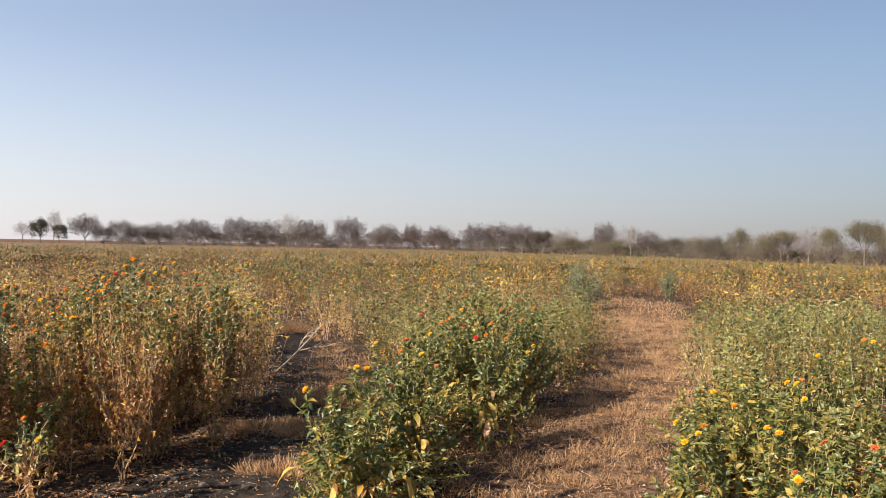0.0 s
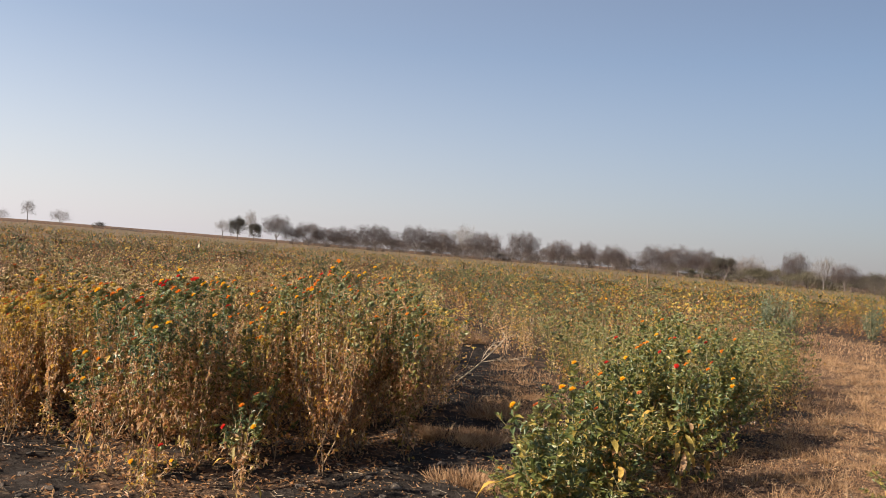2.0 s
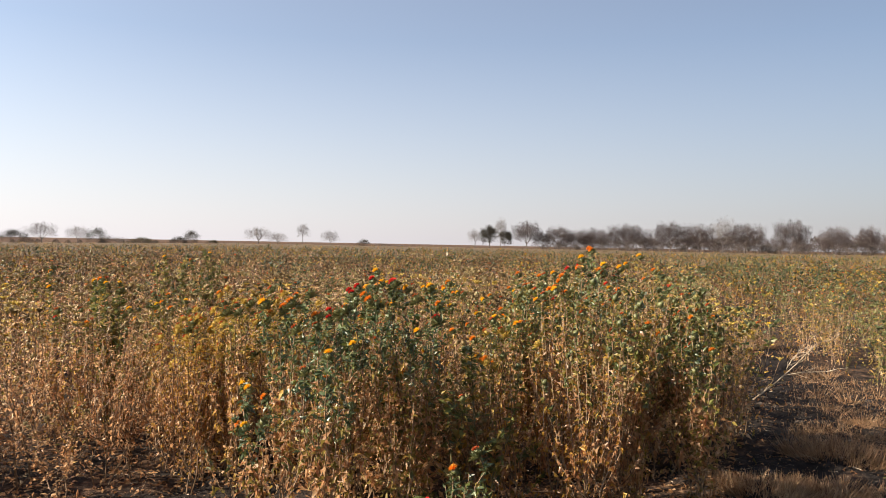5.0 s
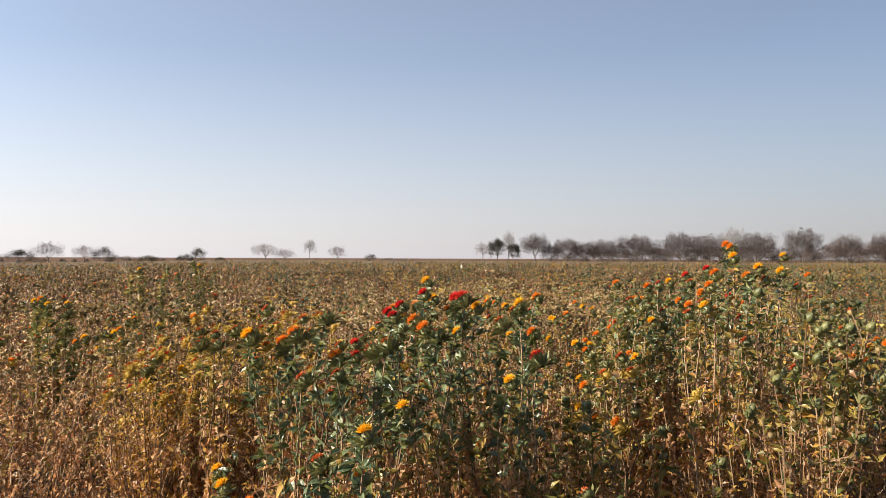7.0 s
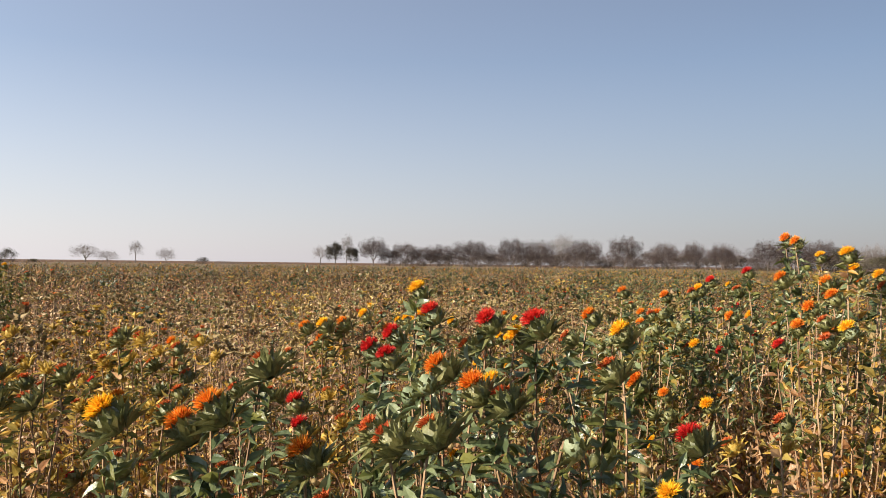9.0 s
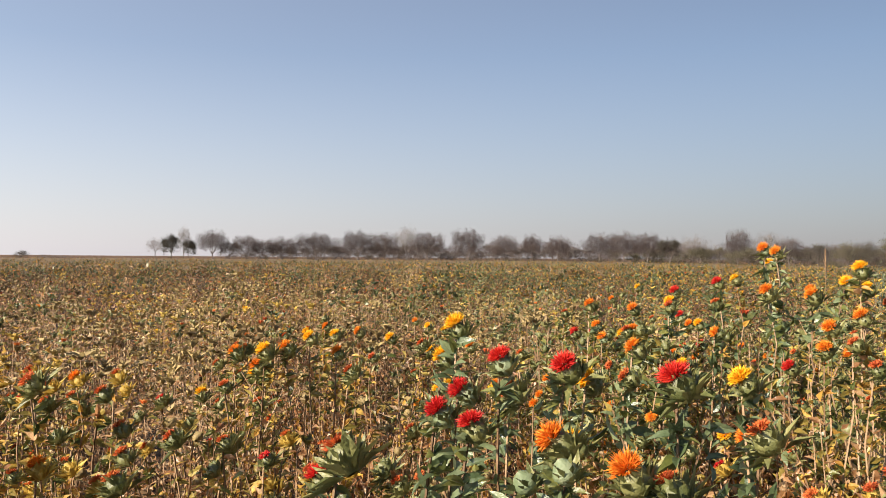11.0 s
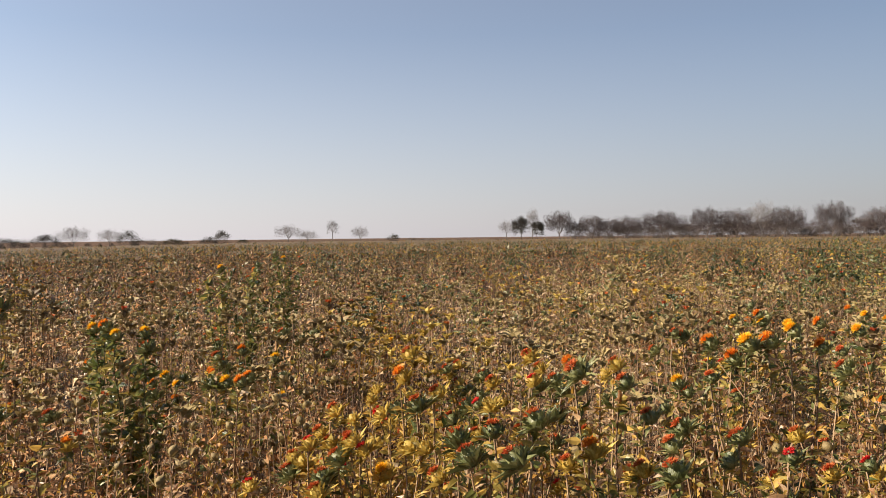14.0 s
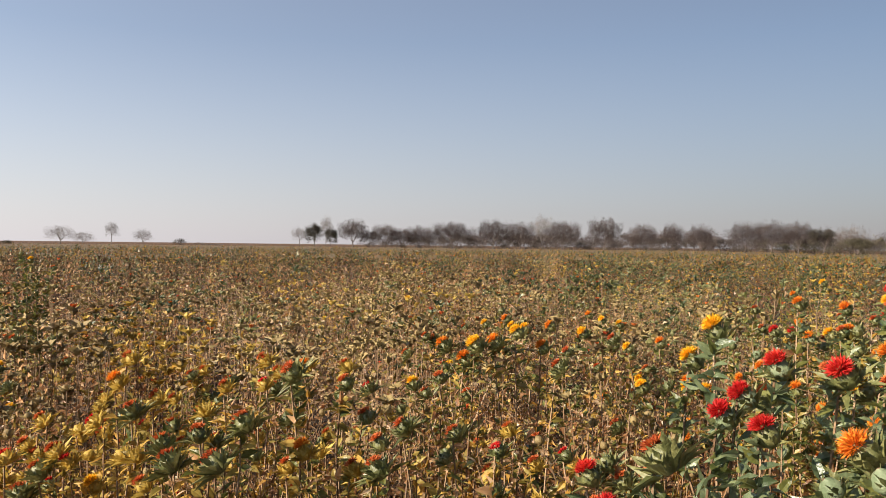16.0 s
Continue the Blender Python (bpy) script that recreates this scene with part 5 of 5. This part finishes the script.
hero("lush", [(0.7, 6.6, 0.95, "green", "orange"), (0.55, 6.75, 1.0, "green", "red"), (0.8, 6.8, 0.98, "green", "orange"), (0.6, 6.45, 0.88, "green", "yellow"), (0.45, 6.6, 0.9, "green", "")], base=(0.62, 6.65))
hero("green", [(2.16, 4.39, 0.82, "green", "yellow"), (1.9, 4.35, 0.8, "green", "yellow"), (1.96, 4.32, 0.8, "green", "yellow"), (1.95, 4.05, 0.78, "green", "orange"), (2.05, 4.2, 0.76, "green", ""), (2.2, 4.2, 0.8, "green", "")], base=(2.1, 4.3))
hero("lush", [(1.64, 3.77, 0.7, "green", "yellow"), (1.63, 4.02, 0.7, "green", "yellow"), (1.54, 3.69, 0.68, "green", "yellow"), (1.7, 3.85, 0.72, "green", "orange"), (1.8, 3.9, 0.66, "green", ""), (1.6, 3.88, 0.6, "green", "yellow")], base=(1.78, 3.85))
hero("green", [(2.36, 4.28, 0.86, "green", "yellow"), (2.39, 4.24, 0.86, "green", "yellow"), (2.5, 4.4, 0.85, "green", "orange"), (2.3, 4.0, 0.82, "green", "yellow"), (2.45, 4.1, 0.78, "green", "")])
hero("green", [(1.85, 3.52, 0.78, "green", "yellow"), (1.95, 3.6, 0.74, "green", "yellow"), (2.05, 3.45, 0.76, "green", ""), (1.75, 3.4, 0.6, "green", "")])
hero("lush", [(1.66, 2.92, 0.72, "green", "yellow"), (1.85, 3.0, 0.8, "green", ""), (1.95, 2.9, 0.84, "big", "spent"), (1.75, 3.1, 0.7, "green", "spent"), (1.9, 3.15, 0.8, "big", "spent")],
     label="green safflower plant with thick pale stems at the track's edge")
hero("green", [(2.93, 4.95, 0.92, "green", "yellow"), (3.0, 5.1, 0.95, "green", "spent"), (2.85, 5.1, 0.9, "green", ""), (3.1, 4.9, 0.93, "green", "")])
hero("green", [(3.49, 5.34, 0.98, "green", "orange"), (3.4, 5.5, 0.95, "green", ""), (3.6, 5.4, 0.96, "green", "yellow"), (3.5, 5.2, 0.9, "green", "")])


# ---- weeds, fallen stalks, grass and litter ----
def grey_weed(x, y, tall, wide, seed):
    """A slender, many-stemmed grey-green weed."""
    rng = np.random.RandomState(seed)
    stem, leaf = Geo(), Geo()
    for _ in range(60):
        a, r_ = rng.uniform(0, 6.283), wide * rng.uniform(0.1, 1) ** 0.6
        tip = np.array([math.cos(a) * r_, math.sin(a) * r_, tall * (1 - 0.35 * (r_ / wide) ** 2) * rng.uniform(0.55, 1)])
        pts = bend(tip * [0.1, 0.1, 0], tip, tip * [-0.15, -0.15, 0], 3)
        tube(stem, pts, [0.005, 0.004, 0.002], STEM_GREEN, 3)
        t = rng.uniform(0.2, 1, 40)[:, None]
        p = tip * [0.1, 0.1, 0] + (tip - tip * [0.1, 0.1, 0]) * t + rng.normal(0, 0.02, (40, 3))
        blades(leaf, SPIKE, p, rng.normal(0, 1, (40, 3)) + [0, 0, 0.6], rng.uniform(0.04, 0.09, 40), 0.022, WEED_LEAF, rng)
    root = new("weed")
    root.matrix_basis = pose(x, y, float(ground_z(np.array(x), np.array(y))) - 0.01)
    tagged(root, "grey-green bushy weed standing beside the grassy track", "weed", "weeds by the track")
    part("stem", mesh_of("stem", stem), root)
    part("foliage", mesh_of("foliage", leaf), root)


grey_weed(5.75, 20.6, 1.45, 0.62, 1)
grey_weed(9.9, 25.2, 1.1, 0.34, 2)


def fallen_stalk():
    """A dead, bleached stalk with side branches, leaning over the bare strip."""
    rng = np.random.RandomState(12)
    g = Geo()
    a, b_ = np.array([0, 0, 0.02]), np.array([0.27, 0.02, 0.27])
    main = bend(a, b_, np.array([0, 0, -0.02]), 5)
    tube(g, main, np.linspace(0.009, 0.007, 5), STEM_PALE, 6)
    for tip, r in (((0.54, 0.05, 0.58), 0.0055), ((0.62, -0.06, 0.34), 0.0055), ((0.44, 0.12, 0.52), 0.0045)):
        arm = bend(b_, np.array(tip), rng.normal(0, 0.03, 3), 5)
        tube(g, arm, np.linspace(r, r * 0.5, 5), STEM_PALE, 5)
        for k in (1, 2, 3, 4):
            for _ in range(2):
                end = arm[k] + (np.array(tip) - b_) * rng.uniform(0.15, 0.4) + rng.normal(0, 0.05, 3)
                tube(g, bend(arm[k], end, rng.normal(0, 0.015, 3), 3), [0.003, 0.0022, 0.0012], STEM_PALE, 3)
    tube(g, bend(main[1], main[1] + [-0.12, -0.05, 0.0], [0, 0, 0.02], 3), [0.005, 0.004, 0.002], STEM_PALE, 4)
    ob = new("fallen_stalk", mesh_of("fallen_stalk", g))
    ob.matrix_basis = pose(-0.93, 10.06, 0.0)
    tagged(ob, "bleached dead branching stalk leaning over bare dark soil", "dead branch")


fallen_stalk()


def dead_stem():
    """One tall bleached flower stem standing over the crop."""
    rng = np.random.RandomState(13)
    g = Geo()
    main = bend(np.zeros(3), np.array([0.03, 0.02, 1.47]), np.array([0.03, 0, 0]), 8)
    main[1:-1] += rng.normal(0, 0.006, (6, 3))
    tube(g, main, np.linspace(0.006, 0.004, 8), STEM_DRY, 6)
    for k in range(3, 7):
        end = main[k] + [rng.normal(0, 0.05), rng.normal(0, 0.05), 0.12]
        tube(g, bend(main[k], end, rng.normal(0, 0.01, 3), 3), [0.004, 0.003, 0.002], STEM_DRY, 4)
    tube(g, main[-2:] + [[0, 0, 0], [0, 0, 0.05]], [0.012, 0.007], STEM_DRY, 6)
    ob = new("dead_stem", mesh_of("dead_stem", g))
    ob.matrix_basis = pose(1.84, 14.5, 0.0)
    tagged(ob, "tall thin bleached dead stem standing over the crop", "dead stem")


dead_stem()


def grass_tuft(x, y, wide, tall, n, seed):
    rng = np.random.RandomState(seed)
    g = Geo()
    a, r = rng.uniform(0, 6.283, n), wide * np.sqrt(rng.uniform(0, 1, n))
    p = np.stack([np.cos(a) * r * (1 + 0.3 * np.sin(2 * a + seed)), np.sin(a) * r * 0.75 * (1 + 0.25 * np.sin(3 * a + seed)), 0 * a - 0.01], 1)
    lean = np.stack([np.cos(a) * r / wide, np.sin(a) * r / wide, 0 * a + 1.0], 1) + rng.normal(0, 0.45, (n, 3))
    lean[:, 2] = np.abs(lean[:, 2])
    blades(g, SPIKE, p, lean, rng.uniform(0.4, 1, n) * tall, 0.004, GRASS_DRY, rng)
    ob = new("grass_tuft", mesh_of("grass_tuft", g))
    ob.matrix_basis = pose(x, y, 0.0)
    tagged(ob, "tuft of bleached dry grass on the dark soil", "grass", "dry grass tufts")


for k, (x, y, wide, tall) in enumerate([(-0.3, 8.0, 0.34, 0.24), (-0.72, 7.0, 0.3, 0.13), (-0.42, 7.15, 0.3, 0.1), (-0.95, 7.1, 0.2, 0.1), (-1.2, 14.6, 0.3, 0.35), (0.75, 3.4, 0.3, 0.15), (-0.45, 5.7, 0.3, 0.12)]):
    grass_tuft(x, y, wide, tall, 1300, 60 + k)


def grass_carpet():
    rng = np.random.RandomState(70)
    g = Geo()
    for r0, r1, per, tall, width in ((1.5, 8, 4200, 0.08, 0.003), (8, 18, 1500, 0.1, 0.006), (18, 34, 300, 0.14, 0.014)):
        x, y = scatter(rng, r0, r1, per, -60, 20)
        strip = gap(x, y) * soft_step(x, -0.75, -0.3) * soft_step(y, 6.3, 7.0)
        k = (np.maximum(track(x, y), strip) > rng.uniform(0.1, 0.7, len(x))) & (bumps(x, y, 0.8, 71) + 0.4 * bumps(x, y, 0.3, 72) > rng.uniform(-0.35, 0.6, len(x)))
        x, y = x[k], y[k]
        p = np.stack([x, y, ground_z(x, y) - 0.005], 1)
        w_ = rng.normal(0, 0.8, (len(x), 3)) + [0, 0, 0.9]
        w_[:, 2] = np.abs(w_[:, 2]) + 0.05
        if r0 < 18:
            cx, cy = scatter(rng, r0, r1, 9 if r0 < 8 else 6, -60, 20)
            k = (track(cx, cy) > 0.05) | (gap(cx, cy) > 0.5) & (rng.uniform(0, 1, len(cx)) < np.where((cx > -0.6) & (cy > 6.4), 0.8, 0.2))
            for tx, ty in zip(cx[k], cy[k]):
                m = 60
                q = rng.normal(0, 0.05, (m, 3)) * [1, 1, 0]
                blades(g, BLADE, q + [tx, ty, float(ground_z(tx, ty))], q * 14 + rng.normal(0, 0.4, (m, 3)) + [0, 0, 1.1], rng.uniform(0.05, 0.2, m) * rng.uniform(0.6, 1.2), 0.004 if r0 < 8 else 0.007, GRASS_DRY, rng)
        blades(g, SPIKE if r0 < 8 else BLADE, p, w_, rng.uniform(0.3, 1.2, len(x)) * tall, width, GRASS_DRY, rng)
    tagged(new("dry_grass", mesh_of("dry_grass", g)), "short trampled dry tan grass on the track", "grass", kind="stuff")


grass_carpet()


def litter():
    """Straw, dead leaves and clods on the soil."""
    rng = np.random.RandomState(80)
    g = Geo()
    x, y = scatter(rng, 1.2, 10, 330, -70, 75)
    n = len(x)
    p = np.stack([x, y, ground_z(x, y) + soil_z(x, y) + 0.006], 1)
    w_ = np.stack([rng.normal(0, 1, n), rng.normal(0, 1, n), rng.normal(0.05, 0.12, n)], 1)
    long_ = rng.uniform(0, 1, n) < 0.55
    half = rng.uniform(0, 1, n) < 0.5
    for pick, mt in ((long_ & half, STEM_DRY), (long_ & ~half, STEM_PALE)):
        blades(g, SPIKE, p[pick], w_[pick], rng.uniform(0.02, 0.15, pick.sum()) * rng.uniform(0.3, 1, pick.sum()), rng.uniform(0.0015, 0.0035, pick.sum()), mt, rng, 1.0)
    blades(g, CURL, p[~long_], w_[~long_], rng.uniform(0.012, 0.035, (~long_).sum()), 0.011, LEAF_DRY, rng, 1.0)
    x, y = scatter(rng, 1.2, 8, 420, -50, 75)
    k = (crop_here(x, y) | crop_here(x, y + 0.5)) & (bumps(x, y, 0.7, 82) > rng.uniform(-0.8, 0.4, len(x)))
    x, y = x[k], y[k]
    n = len(x)
    blades(g, LEAF_LOW, np.stack([x, y, ground_z(x, y) + soil_z(x, y) + 0.006], 1), np.stack([rng.normal(0, 1, n), rng.normal(0, 1, n), rng.normal(0.1, 0.3, n)], 1), rng.uniform(0.025, 0.06, n), 0.018, LEAF_DRY, rng)
    tagged(new("crop_litter", mesh_of("crop_litter", g)), "scattered straw and dead leaves lying on the soil", "litter", kind="stuff")
    c = Geo()
    x, y = scatter(rng, 1.2, 9, 75, -70, 75)
    k = ((gap(x, y) > 0.1) | ~crop_here(x, y)) & (track(x, y) < 0.4) & (bumps(x, y, 0.5, 83) > rng.uniform(-0.6, 0.4, len(x)))
    x, y = x[k], y[k]
    which = rng.randint(0, 8, len(x))
    for q in range(8):
        bm = bmesh.new()
        bmesh.ops.create_icosphere(bm, subdivisions=2, radius=1.0)
        v = np.array([p.co for p in bm.verts])
        f = np.array([[p.index for p in face.verts] for face in bm.faces])
        bm.free()
        v = v * (1 + 0.35 * np.sin(v[:, :1] * 3 + q) * np.sin(v[:, 1:2] * 4 + 2 * q) + rng.normal(0, 0.09, (len(v), 1))) * [1.25, 0.9, 0.55]
        u = which == q
        s_ = 0.006 + 0.03 * rng.uniform(0, 1, u.sum()) ** 3
        stamp(c, (v, f, np.full(len(f), SLOT["clod"])), np.stack([x[u], y[u], ground_z(x[u], y[u]) + soil_z(x[u], y[u]) + 0.1 * s_], 1), rng.uniform(0, 6.283, u.sum()), np.stack([s_, s_ * rng.uniform(0.7, 1.3, u.sum()), s_], 1), rng.uniform(0.2, 0.7, u.sum()))
    tagged(new("soil_clods", mesh_of("soil_clods", c)), "small dark clods of dry clay soil", "soil", kind="stuff")


litter()


# ---- more heads round the two flowering stretches ----
def crowd(n, box, tall, style, cups, tufts, seed):
    group = "safflower plants in flower" if style != "dry" else "safflower plants along the walk"
    rng = np.random.RandomState(seed)
    x0, x1, y0, y1 = box
    for _ in range(n):
        x, y = rng.uniform(x0, x1), rng.uniform(y0, y1)
        if not clear_of_walk(np.array([x]), np.array([y]), 1.3)[0]:
            continue
        top = rng.uniform(*tall)
        pts = head_points(rng, rng.randint(5, 8), top, 0.16, 0.2)
        kinds = [(cups[rng.randint(len(cups))], tufts[rng.randint(len(tufts))]) for _ in pts]
        build_plant(x, y, pts, style, rng, kinds, fine=False, group=group)


crowd(6, (-2.2, -1.35, 5.9, 7.3), (1.15, 1.34), "mixed", ["green", "green", "pale"], ["orange", "yellow", "spent", "orange", "red", ""], 201)
crowd(3, (-2.1, -1.5, 5.3, 6.2), (0.95, 1.15), "mixed", ["green", "green", "yellow"], ["orange", "yellow", "spent", "small_red", ""], 202)
crowd(14, (-4.05, -2.6, 5.75, 7.0), (0.98, 1.13), "mixed", ["big", "green", "yellow", "yellow"], ["spent", "spent", "spent", "small_red", ""], 203)
crowd(8, (-4.2, -3.3, 5.45, 6.5), (0.9, 1.1), "gold", ["yellow"], ["spent", "spent", "small_red", ""], 204)
crowd(9, (-3.4, -2.2, 6.4, 8.2), (1.02, 1.16), "mixed", ["green", "green", "big"], ["yellow", "spent", "spent", "orange", ""], 205)
crowd(6, (-5.6, -4.5, 5.9, 7.2), (1.0, 1.15), "mixed", ["green", "green", "big"], ["yellow", "spent", "orange", "", ""], 206)
crowd(16, (-2.95, -1.2, 5.2, 6.5), (0.72, 1.02), "dry", ["dry"], [""], 207)
crowd(8, (-4.3, -2.9, 5.35, 6.2), (0.6, 0.9), "dry", ["dry"], [""], 208)
crowd(9, (-1.4, -1.0, 5.75, 8.2), (1.02, 1.2), "crown", ["green"], ["spent", "orange", "", ""], 209)
crowd(7, (-2.2, -1.25, 6.1, 7.6), (1.18, 1.3), "crown", ["green"], ["spent", "orange", "", "", ""], 210)
